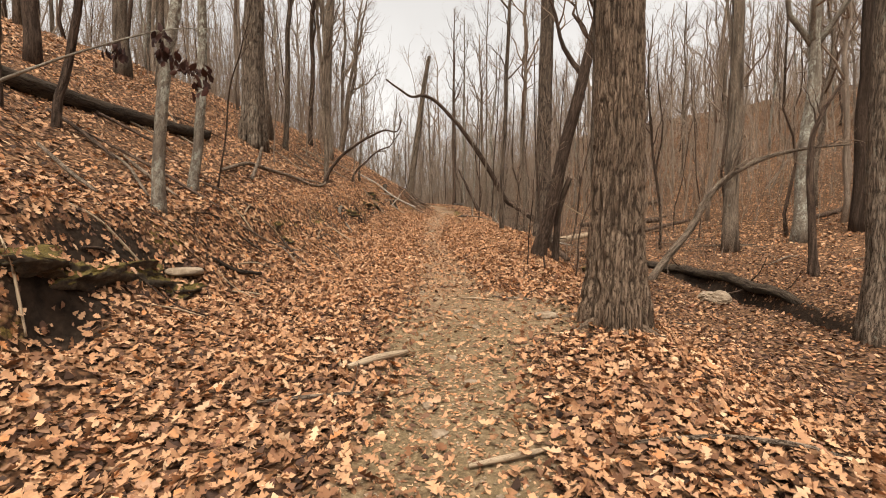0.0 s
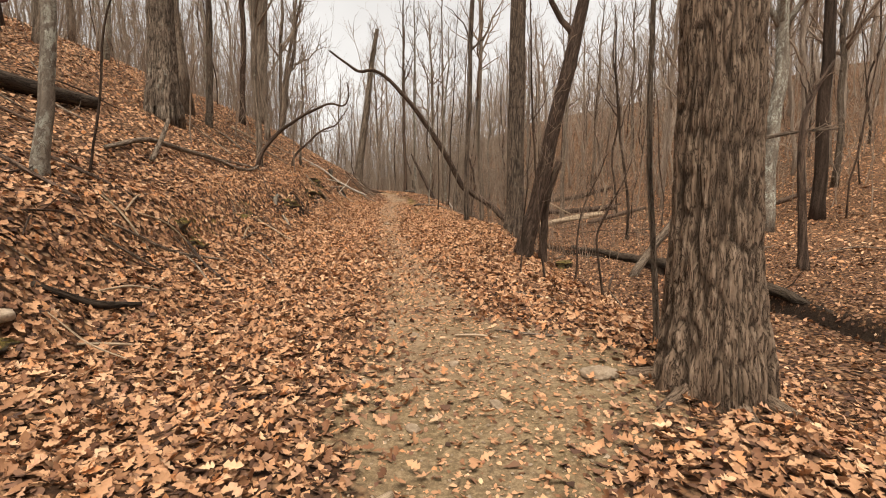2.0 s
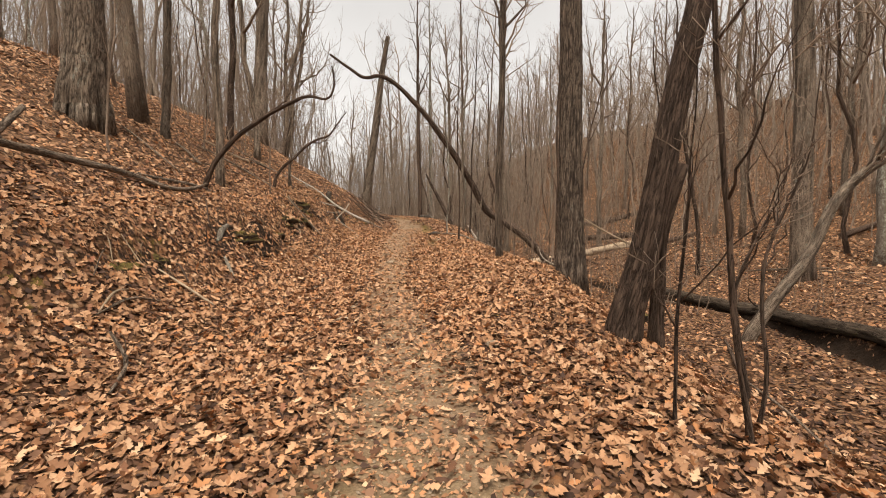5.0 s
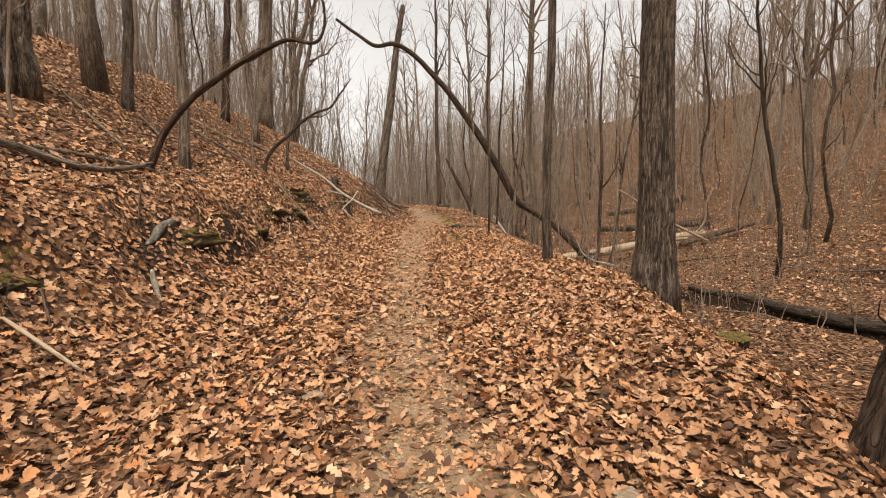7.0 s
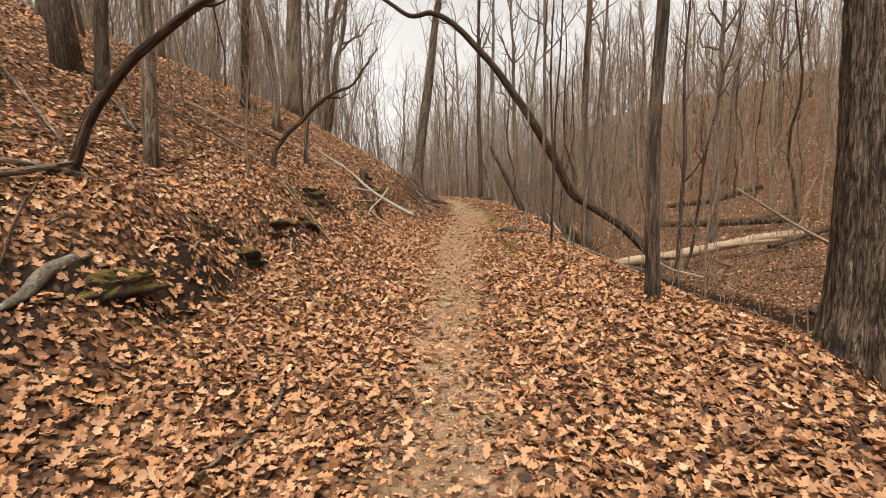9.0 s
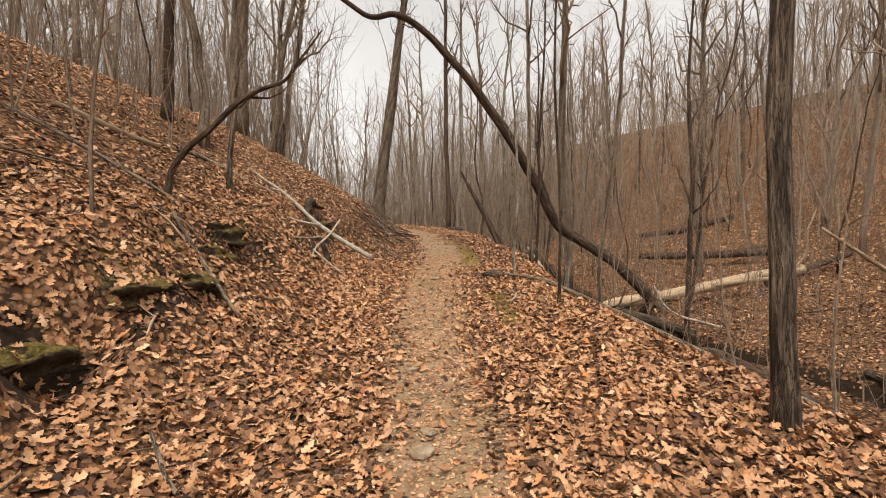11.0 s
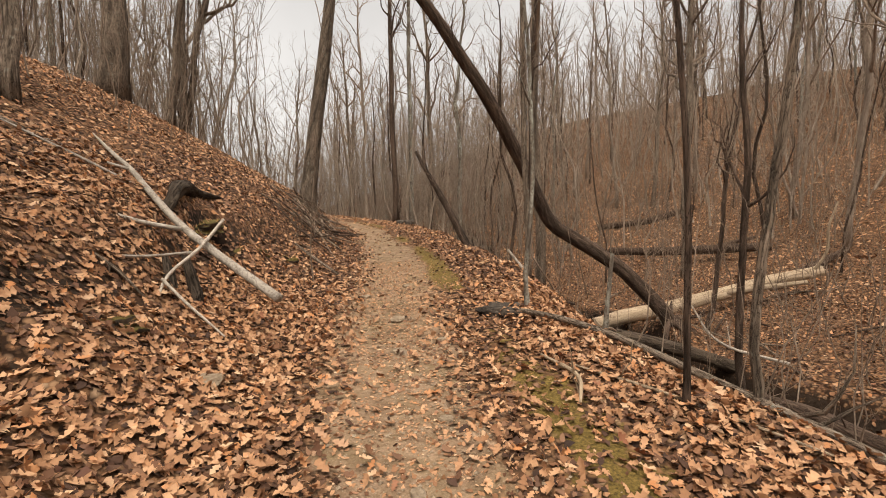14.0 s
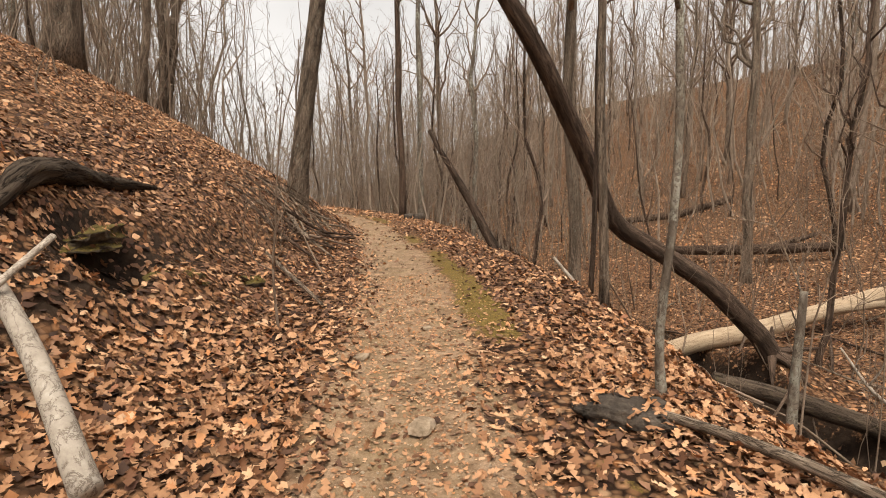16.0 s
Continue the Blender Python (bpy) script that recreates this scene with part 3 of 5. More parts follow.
standing("young_tree", -6.6, 7.9, 9, 0.07, BARK_DARK, "dark leaning young tree on the bank", (1.6, 0.3), seed=10, limbs=7, lo=0.5, length=2.2, sides=14, wobble=0.7)
standing("young_tree", -7.0, 7.3, 9, 0.06, BARK_DARK, "dark young tree on the bank", (-0.2, 0.2), seed=11, limbs=7, lo=0.5, length=2.2, sides=14, wobble=0.4)
standing("forest_tree", -10.3, 11.7, 17, 0.17, BARK_DARK, "dark-barked tree high on the bank", (-0.3, 0.3), seed=12, limbs=10, lo=0.4, length=3.6, sides=16, wobble=0.4)
standing("forest_tree", -12.7, 18.4, 19, 0.27, BARK_GREY, "grey-barked tree high on the bank", (0.3, 0.3), seed=13, limbs=10, lo=0.45, length=4, sides=18, wobble=0.3)
standing("forest_tree", -11.6, 18.9, 17, 0.17, BARK_GREY, "grey-barked tree high on the bank", (0.6, 0.3), seed=14, limbs=9, lo=0.45, length=3.4, sides=14, wobble=0.3)
standing("young_tree", -4.72, 18.45, 12, 0.1, BARK_GREY, "slim grey young tree on the leafy slope", (-0.5, 0.5), seed=15, limbs=9, lo=0.4, length=2.5, sides=16, wobble=0.4)
standing("forest_tree", -7.0, 20.5, 14, 0.12, BARK_GREY, "slim grey tree on the leafy slope", (0.6, 0.3), seed=16, limbs=9, lo=0.4, length=3, sides=14, wobble=0.4)
standing("forest_tree", -9.96, 38.4, 21, 0.44, BARK_GREY, "stout grey tree on the leafy slope", (0.9, 0.2), seed=17, limbs=10, lo=0.4, length=4, sides=22, wobble=0.4, taper=0.4)
standing("forest_tree", -7.15, 28.9, 15, 0.145, BARK_GREY, "crooked grey tree on the leafy slope", (-1.3, 0.3), seed=18, limbs=9, lo=0.35, length=3.2, sides=16, wobble=0.9)
standing("forest_tree", -8.6, 29.6, 15, 0.16, BARK_DARK, "dark-barked tree on the leafy slope", (0.5, 0.3), seed=19, limbs=9, lo=0.4, length=3.2, sides=14, wobble=0.5)
standing("forest_tree", -10.6, 47, 17, 0.2, BARK_GREY, "leaning grey tree on the far slope", (3.0, 0.3), seed=20, limbs=10, lo=0.35, length=3.6, sides=12, wobble=0.6)
standing("forest_tree", -9.4, 42, 16, 0.17, BARK_GREY, "leaning grey tree on the far slope", (2.2, 0.3), seed=21, limbs=10, lo=0.35, length=3.4, sides=12, wobble=0.5)
standing("forest_tree", 2.25, 18.1, 15, 0.088, BARK_RIDGE, "slim straight tree at the slope's edge", (0.5, 0.6), seed=22, limbs=9, lo=0.35, length=2.0, sides=20, k=50, ridged=0.035, wobble=0.18, taper=0.35)
standing("forest_tree", 2.52, 27.75, 14, 0.062, BARK_GREY, "slim grey tree beside the creek bank", (0, 0.5), seed=23, limbs=9, lo=0.35, length=2.6, sides=14, wobble=0.25)
standing("young_tree", 2.95, 29.0, 12, 0.042, BARK_DARK, "slim dark young tree beside the creek bank", (0.6, 0.5), seed=24, limbs=9, lo=0.35, length=2.2, sides=12, wobble=0.3)
standing("young_tree", 2.34, 22.05, 9, 0.038, BARK_GREY, "slender young tree below the trail edge", (0.8, 0.4), seed=26, limbs=8, lo=0.35, length=1.0, flare=0.2, sides=12, wobble=0.25)
standing("young_tree", 6.55, 26.8, 11, 0.075, BARK_DARK, "slender young tree by the creek", (0.4, 0.4), seed=28, limbs=8, lo=0.35, length=1.8, sides=10, wobble=0.3)
standing("young_tree", 8.1, 29.7, 11, 0.06, BARK_DARK, "slender dark young tree by the creek", (2.2, 0.4), seed=29, limbs=9, lo=0.35, length=2, sides=10, wobble=0.4)
standing("forest_tree", 12.6, 36.4, 17, 0.17, BARK_GREY, "grey-barked tree beyond the creek", (0.6, 0.5), seed=30, limbs=10, lo=0.4, length=3.6, sides=14, wobble=0.3)
standing("forest_tree", 0.85, 43.0, 18, 0.15, BARK_DARK, "tall straight dark tree at the trail's bend", (-0.1, 0.4), seed=31, limbs=10, lo=0.5, length=2.8, sides=12, wobble=0.2)
standing("forest_tree", 1.75, 43.2, 18, 0.14, BARK_PALE, "tall straight pale tree at the trail's bend", (0, 0.4), seed=32, limbs=10, lo=0.5, length=2.8, sides=12, wobble=0.2)
standing("young_tree", 2.15, 6.3, 6, 0.03, BARK_GREY, "slender dark young tree beside the big trunk", (-0.12, 0.15), seed=33, limbs=7, lo=0.4, length=1.3, sides=12, wobble=0.2)
standing("young_tree", 2.05, 9.18, 5.5, 0.02, BARK_DARK, "slender young tree at the slope's edge", (-0.35, 0.15), seed=34, limbs=8, lo=0.3, length=1.1, sides=8, wobble=0.25)
standing("young_tree", 1.74, 9.5, 2.4, 0.014, BARK_DARK, "thin bare sapling at the slope's edge", (0.15, 0.05), seed=35, limbs=6, lo=0.35, length=0.7, sides=6, wobble=0.25)
standing("young_tree", 2.9, 10.3, 3.0, 0.02, BARK_DARK, "thin crooked sapling below the trail edge", (0.9, 0.2), seed=36, limbs=6, lo=0.35, length=0.8, sides=6, wobble=0.6)
standing("young_tree", 1.52, 25.0, 6.5, 0.034, BARK_PALE, "thin bare sapling on the trail edge", (0.05, 0.1), seed=37, limbs=6, lo=0.4, length=0.7, sides=6, wobble=0.3)
standing("young_tree", 10.9, 23.2, 11, 0.075, BARK_DARK, "leaning dark young tree on the valley floor", (-0.9, 0.4), seed=39, limbs=9, lo=0.4, length=2.2, sides=10, wobble=0.4)
standing("young_tree", -3.8, 19.5, 3.2, 0.022, BARK_TWIG, "thin bare sapling on the leafy bank", (0.1, 0.1), seed=140, limbs=7, lo=0.3, length=0.8, sides=6, wobble=0.3)
standing("young_tree", -4.45, 24.4, 5.5, 0.06, BARK_GREY, "slender grey young tree on the bank", (0.15, 0.2), seed=141, limbs=7, lo=0.4, length=1.3, sides=10, wobble=0.35)
standing("young_tree", -5.9, 16.2, 4.5, 0.025, BARK_TWIG, "thin bare sapling on the leafy bank", (0.2, 0.1), seed=142, limbs=7, lo=0.35, length=1, sides=6, wobble=0.3)
standing("young_tree", -4.75, 9.6, 4.2, 0.02, BARK_DARK, "thin reddish-brown sapling on the bank", (0.7, 0.3), seed=143, limbs=6, lo=0.4, length=1, sides=8, wobble=0.4)
standing("young_tree", -1.5, 26.8, 2.6, 0.016, BARK_TWIG, "thin bare sapling beside the trail", (0.05, 0.1), seed=144, limbs=6, lo=0.3, length=0.6, sides=6, wobble=0.3)
tree("young_tree", on_land(1.67, 22.0), 9, 0.026, BARK_DARK, "slender dark young tree bent at its foot on the trail edge", line=[(-0.05, -0.02, -0.2), (-0.03, 0, 0.0), (0.04, 0.03, 0.35), (0.03, 0.05, 1.6), (0.0, 0.2, 4.2), (0.12, 0.35, 7.5)], seed=61, limbs=9, lo=0.35, length=1.1, sides=10, k=40, flare=0.2, wobble=0.1, taper=0.3)
tree("young_tree", on_land(4.6, 12.5), 4.5, 0.03, BARK_DARK, "thin dark crooked sapling below the trail edge", line=[(0, 0, -0.2), (0, 0, 0), (-0.12, 0.02, 0.9), (-0.18, 0.04, 1.5), (0.1, 0.06, 2.1), (0.45, 0.1, 2.7), (0.7, 0.12, 3.4)], seed=62, limbs=8, lo=0.3, length=0.9, sides=8, k=30, flare=0.2, wobble=0.08, taper=0.25)
tree("broken_stub", on_land(2.71, 25.1), 1.3, 0.04, BARK_PALE, "short pale broken sapling leaning over the creek bank", line=[(-0.03, 0, -0.2), (0, 0, 0.0), (0.06, 0.05, 0.5), (0.17, 0.1, 1.25)], seed=63, limbs=2, lo=0.5, length=0.4, levels=0, sides=10, k=16, flare=0.1, wobble=0.05, taper=0.7, category="tree stub")
tree("leaning_tree", (2.36, 11.6, 0.88), 10, 0.165, BARK_DARK, "dark-barked tree leaning out over the slope", line=[(0.0, 0.0, -0.35), (0.0, 0.0, 0.0), (0.24, 0.0, 0.79), (0.47, 0.01, 1.81), (0.71, 0.03, 2.96), (0.94, 0.03, 3.79), (1.49, 0.28, 5.99), (1.84, 0.43, 8.79)], seed=50, limbs=10, lo=0.5, length=2.2, sides=80, k=150, near=0.6, plate=0.024, ridged=0.07, flare=0.3, wobble=0.05, taper=0.35)
tree("broken_stub", (2.85, 11.75, 0.7), 2, 0.085, BARK_DARK, "broken dark leaning stub beside the leaning tree", line=[(0.0, 0.0, -0.3), (0.0, 0.0, 0.0), (0.05, 0.03, 1.28), (0.22, 0.03, 1.81), (0.34, 0.03, 2.13)], seed=51, limbs=0, sides=14, k=16, ridged=0.08, flare=0.2, wobble=0.05, taper=0.8, category="tree stub")
tree("crooked_tree", (11.5, 14.3, 0.25), 5, 0.12, BARK_DARK, "dark crooked young tree on the valley floor", line=[(0.0, 0.0, -0.3), (0.0, 0.0, 0.0), (-0.04, 0.07, 1.41), (-0.15, 0.15, 2.99), (-0.1, 0.21, 4.22), (0.33, 0.25, 5.1), (0.89, 0.29, 5.89)], seed=52, limbs=5, lo=0.5, length=1.2, sides=12, k=24, wobble=0.05, taper=0.3)
tree("broken_snag", (-2.75, 36.2, 4.06), 14, 0.27, BARK_GREY, "tall leaning snag with a broken-off top", line=[(0.0, 0.0, -0.4), (0.0, 0.0, 0.0), (0.3, 0.04, 2.27), (0.8, 0.1, 5.87), (1.11, 0.14, 8.39), (1.52, 0.17, 10.69)], seed=53, limbs=7, lo=0.75, length=1.6, sides=20, k=40, wobble=0.1, taper=0.5)
tree("arching_tree", (6.95, 29.55, 0.85), 14, 0.19, BARK_DARK, "dark fallen tree arching over the creek and trail", line=[(0.10, 0.05, -0.40), (0.00, 0.00, 0.00), (-1.20, 0.25, 1.30), (-2.30, 0.55, 2.07), (-2.98, 0.60, 2.45), (-3.75, 0.35, 3.85), (-4.90, -0.15, 5.52), (-6.05, -0.45, 7.05), (-7.35, -0.75, 8.35), (-8.10, -0.95, 8.80), (-8.60, -1.05, 8.75), (-8.95, -1.05, 8.50), (-9.55, -1.05, 8.95), (-10.55, -1.15, 9.65)], seed=54, limbs=7, lo=0.55, length=1.1, levels=1, sides=24, k=110, ridged=0.05, flare=0.0, wobble=0.1, taper=0.28)
tree("bowed_tree", (-4.35, 16.65, 3.03), 4, 0.058, BARK_DARK, "thin dark tree bowed over on the bank", line=[(0.0, 0.0, -0.2), (0.0, 0.0, 0.0), (0.25, -0.0, 0.61), (0.73, -0.02, 1.14), (1.45, -0.06, 1.61), (2.23, -0.11, 1.97), (2.68, -0.15, 1.83), (2.81, -0.15, 2.2), (2.74, -0.13, 2.58)], seed=55, limbs=5, lo=0.4, length=0.7, levels=1, sides=12, k=50, flare=0.1, wobble=0.06, taper=0.25)
tree("bowed_tree", (-4.37, 21.86, 3.57), 4, 0.052, BARK_DARK, "thin dark tree bowed over on the bank", line=[(0.0, 0.0, -0.2), (0.0, 0.0, 0.0), (0.04, 0.01, 0.38), (0.26, 0.03, 0.72), (0.64, 0.03, 1.03), (1.03, 0.05, 1.44), (1.41, 0.05, 1.66), (1.76, 0.05, 1.75), (1.98, 0.06, 2.08), (2.35, 0.08, 2.56)], seed=56, limbs=6, lo=0.45, length=0.7, levels=1, sides=12, k=50, flare=0.1, wobble=0.06, taper=0.22)
tree("leaning_dead_pole", (2.75, 32.5, 2.52), 4, 0.13, BARK_DARK, "dark dead pole leaning beside the trail", line=[(0.0, 0.0, -0.2), (-0.15, 0.3, -0.22), (-0.85, 1.1, 1.48), (-1.69, 2.1, 3.33)], seed=57, limbs=4, lo=0.3, length=1.2, levels=1, sides=10, k=20, flare=0.0, wobble=0.15, taper=0.4, category="dead tree")
tree("bent_creek_tree", (7.08, 15.77, -0.25), 6, 0.13, BARK_GREY, "bent grey limb rising from beside the creek", line=[(0.0, 0.0, -0.2), (0.0, 0.0, 0.0), (0.69, -0.04, 0.95), (1.38, -0.08, 1.85), (1.76, -0.07, 2.75), (2.3, -0.11, 3.43), (3.06, -0.18, 3.95), (3.81, -0.26, 4.28), (5.01, -0.4, 4.51), (6.21, -0.56, 4.61)], seed=58, limbs=7, lo=0.4, length=1.6, levels=1, sides=12, k=40, flare=0.1, wobble=0.1, taper=0.22)


# surface roots of the big trunk
shag = next(o for o in scene.objects if o.name == "shagbark_tree")
for i, (ang, n) in enumerate(((205, 0.4), (262, 0.32), (310, 0.42), (350, 0.38), (150, 0.35))):
    c, s = math.cos(radians(ang)), math.sin(radians(ang))
    pts = []
    for d, up, r in ((0.14, 0.30, 0), (0.32, 0.05, 0), (0.34 + n * 0.5, 0.01, 0), (0.34 + n, -0.05, 0)):
        x, y = shag.location.x + c * d, shag.location.y + s * d
        pts.append((c * d, s * d, float(land(x, y)) + up - shag.location.z))
    stick_part("root", pts, (0.11, 0.07, 0.045, 0.02), BARK_SHAG, shag, 16, 20, 0.06, 300 + i, ridged=0.12)


# ---------------------------------------------------------------- fallen wood
def log(name, points, radii, material, label, category="log", sides=14, k=30, ridged=0.05, wobble=0.05, seed=0, branches=(), shoots=0, shoot_length=0.8):
    """A fallen trunk or limb: thing > stem and each branch."""
    a = points[0]
    top = Empty_at(name, (a[0], a[1], min(p[2] for p in points)))
    sub = lambda pts: [(p[0] - top.location.x, p[1] - top.location.y, p[2] - top.location.z) for p in pts]
    stem = stick_part("stem", sub(points), radii, material, top, sides, k, wobble, seed, ridged=ridged)
    for i, (pts, rad) in enumerate(branches):
        stick_part("branch", sub(pts), rad, material, top, max(6, sides // 2), 14, wobble, seed + i + 1)
    if shoots:
        rng = np.random.default_rng(seed)
        line = bend(sub(points), k)
        r = np.interp(np.linspace(0, 1, k), np.linspace(0, 1, len(radii)), radii)
        P, R = twigs_on(rng, line, r, shoots, 0.2, 0.97, shoot_length, 0.7, 5)
        for p, r in zip(P, np.maximum(R, 0.004)):
            v, q, e, g = sticks(p, r, 5)
            build("twig", v, [q, e], material, top, grain=g)
    return tagged(top, label, category)


def lay(points, lift=0.02):
    """Points of the plan laid on the ground: (x, y) or (x, y, rise)."""
    return [(p[0], p[1], float(land(p[0], p[1])) + lift + (p[2] if len(p) > 2 else 0)) for p in points]


log("fallen_log", lay([(-9.6, 6.2), (-8.4, 8.0), (-7.9, 10.5), (-7.6, 12.6), (-7.35, 14.3)], 0.14), (0.2, 0.2, 0.19, 0.17, 0.15), WOOD_ROT,
    "dark rotting log lying across the bank", sides=22, k=60, ridged=0.1, wobble=0.12, seed=1)
log("curved_limb", lay([(-5.5, 11.4, 0.02), (-5.35, 12.6, 0.12), (-5.25, 13.8, 0.1), (-4.85, 14.8, 0.1), (-4.3, 15.3, 0.02), (-4.15, 15.8, 0.05), (-4.25, 16.6, 0.12)], 0.05),
    (0.04, 0.052, 0.056, 0.055, 0.048, 0.038, 0.022), BARK_GREY, "crooked grey fallen limb lying on the bank", sides=14, k=50, seed=2,
    branches=[(lay([(-5.0, 12.0), (-5.05, 12.5, 0.3), (-5.2, 13.2, 0.75)]), (0.05, 0.05, 0.04))])
log("white_log", [(-1.5, 23.58, 2.56), (-2.15, 24.35, 2.85), (-2.9, 25.1, 3.28), *lay([(-3.6, 25.85), (-4.1, 26.6), (-4.9, 27.7), (-5.8, 28.9)], 0.09)],
    (0.046, 0.046, 0.044, 0.04, 0.034, 0.03, 0.012), WOOD_WHITE, "bleached pale fallen tree propped over the bank", sides=18, k=60, ridged=0.03, wobble=0.04, seed=3,
    branches=[([(-2.85, 25.0, 3.24), (-3.4, 24.9, 3.35), (-4.2, 24.7, 3.75), (-5.4, 24.7, 4.3)], (0.028, 0.025, 0.02, 0.012)),
              ([(-2.35, 24.9, 3.35), (-2.5, 24.5, 3.0), (-2.75, 24.15, 2.72), (-2.8, 24.05, 2.35)], (0.018, 0.02, 0.018, 0.012)),
              ([(-2.55, 24.45, 2.98), (-3.0, 24.2, 2.95), (-3.6, 24.0, 3.05)], (0.016, 0.014, 0.008)),
              ([(-2.75, 24.15, 2.72), (-2.4, 23.9, 2.45), (-2.0, 23.6, 2.2)], (0.018, 0.014, 0.008)),
              ([(-4.1, 26.6, 4.15), (-4.6, 26.6, 4.3), (-5.6, 26.8, 4.75)], (0.025, 0.02, 0.01)),
              ([(-3.7, 26.0, 3.8), (-4.2, 26.0, 4.1), (-5.0, 26.1, 4.5), (-6.0, 26.3, 5.0)], (0.022, 0.02, 0.016, 0.01))])
log("slope_log", lay([(-7.2, 23.4), (-6.85, 23.9), (-6.5, 24.4), (-6.15, 24.85)], 0.05), (0.06, 0.07, 0.07, 0.055), WOOD_PALE, "pale fallen log on the leafy slope", seed=4)
log("barkless_log", [(5.8, 31.25, 0.36), (7.0, 31.2, 0.60), (8.6, 31.2, 0.86), (10.2, 31.3, 1.15), (11.8, 31.3, 1.45), (13.4, 31.25, 1.68)], (0.2, 0.21, 0.2, 0.19, 0.18, 0.17), WOOD_PALE,
    "barkless tan fallen log bridging the creek", sides=28, k=70, ridged=0.07, wobble=0.12, seed=5,
    branches=[([(10.0, 31.2, 1.15), (11.2, 30.9, 1.3), (12.3, 30.7, 1.45)], (0.1, 0.09, 0.06)), ([(13.0, 31.2, 1.62), (13.4, 31.0, 2.3), (13.3, 31.0, 3.1), (13.7, 31.0, 3.9)], (0.05, 0.045, 0.035, 0.02))])
arch = next(o for o in scene.objects if o.name == "arching_tree")
for i, (dx, dy, dz) in enumerate(((0.75, 0.25, -0.35), (0.55, -0.5, -0.45), (0.1, -0.75, -0.5), (0.35, 0.6, -0.4), (0.85, -0.15, 0.05), (0.3, 0.3, 0.35), (-0.35, -0.4, -0.55))):
    stick_part("root", [(0, 0, -0.05), (dx * 0.45, dy * 0.45, dz * 0.3), (dx, dy, dz)], (0.1, 0.06, 0.02), BARK_DARK, arch, 10, 14, 0.1, 320 + i, ridged=0.1)
log("slope_foot_log", lay([(6.5, 27.0, 0.02), (6.2, 25.2, 0.03), (5.95, 23.4, 0.03), (5.7, 21.2, 0.02)], 0.07), (0.1, 0.14, 0.14, 0.12), BARK_DARK, "dark furrowed log lying at the foot of the slope", sides=22, k=50, ridged=0.1, seed=8, shoots=3)
log("bank_side_log", lay([(8.3, 23.6, -0.1), (8.95, 21.0, 0.02), (9.45, 18.2, 0.06), (9.55, 15.6, 0.02), (9.3, 13.2, 0.05), (9.1, 11.0, -0.1)], 0.12), (0.08, 0.14, 0.17, 0.16, 0.15, 0.1), WOOD_ROT, "black mossy log lying along the creek bank", sides=24, k=80, ridged=0.22, wobble=0.5, seed=9, shoots=5, shoot_length=1.1)
log("edge_log", lay([(1.15, 24.75, 0.03), (1.5, 24.4, 0.03), (1.85, 23.6, 0.03), (2.15, 22.7, 0.04), (2.6, 21.2, 0.04), (2.95, 19.6, 0.03), (3.15, 18.2, 0.02)], 0.05), (0.03, 0.038, 0.038, 0.036, 0.033, 0.03, 0.02), BARK_GREY,
    "long dark fallen pole along the trail edge", sides=14, k=60, seed=6, shoots=5)
log("creek_log", [(4.91, 28.6, 0.75), (6.22, 27.8, 0.44), (7.31, 27.0, 0.08)], (0.13, 0.15, 0.12), WOOD_ROT, "black rotting log lying in the creek", sides=18, k=40, ridged=0.1, seed=7)
log("far_log", lay([(12.6, 42.5, 0.3), (14.4, 40.2, 0.35), (15.6, 38.4, 0.4), (17.4, 37.0, 0.3)], 0.2), (0.2, 0.22, 0.22, 0.18), BARK_DARK, "dark fallen log beyond the creek", k=30, seed=10,
    branches=[(lay([(15.4, 38.6, 0.5), (17.2, 39.0, 0.6), (19.0, 39.6, 0.5)]), (0.14, 0.12, 0.08))])
log("far_log", lay([(17.0, 52.0), (20.0, 50.0), (23.0, 49.2)], 0.25), (0.2, 0.24, 0.2), BARK_DARK, "dark fallen log on the far slope", k=20, seed=11)
log("valley_log", lay([(13.2, 32.8, 0.1), (15.6, 33.4, 0.2), (18.2, 34.4, 0.25)], 0.12), (0.14, 0.15, 0.12), BARK_DARK, "dark fallen log on the valley floor", k=20, seed=12, shoots=6)
log("valley_log", lay([(20.5, 27.0), (23.5, 27.6), (26.0, 28.4)], 0.12), (0.13, 0.14, 0.1), BARK_DARK, "dark fallen log on the valley floor", k=20, seed=13)
log("creek_branch", [(7.2, 26.4, 0.55), (6.4, 26.9, 0.75), (6.0, 27.0, 1.0), (5.9, 27.4, 1.55)], (0.03, 0.03, 0.025, 0.012), WOOD_WHITE, "pale dead branch caught in the creek", "branch", 8, 20, seed=14, shoots=6, shoot_length=0.5)
log("bleached_branch", lay([(3.9, 29.4, 0.0), (3.5, 30.1, 0.25), (3.1, 30.9, 0.5)], 0.04), (0.05, 0.045, 0.03), WOOD_WHITE, "bleached broken branch on the creek bank", "branch", 8, 14, seed=15)
log("bank_limb", lay([(-3.35, 14.85, 0.0), (-3.42, 15.1, 0.03), (-3.46, 15.4, 0.05), (-3.46, 15.8, 0.02)], 0.03), (0.02, 0.05, 0.055, 0.03), BARK_PALE, "weathered pale root on the bank", "root", 16, 30, 0.3, 0.12, 16)
log("bank_limb", lay([(-3.1, 14.5, 0.0), (-3.02, 14.38, 0.03), (-2.86, 14.22, 0.0)], 0.02), (0.018, 0.03, 0.014), BARK_PALE, "short weathered pale root on the bank", "root", 12, 20, 0.3, 0.08, 18)
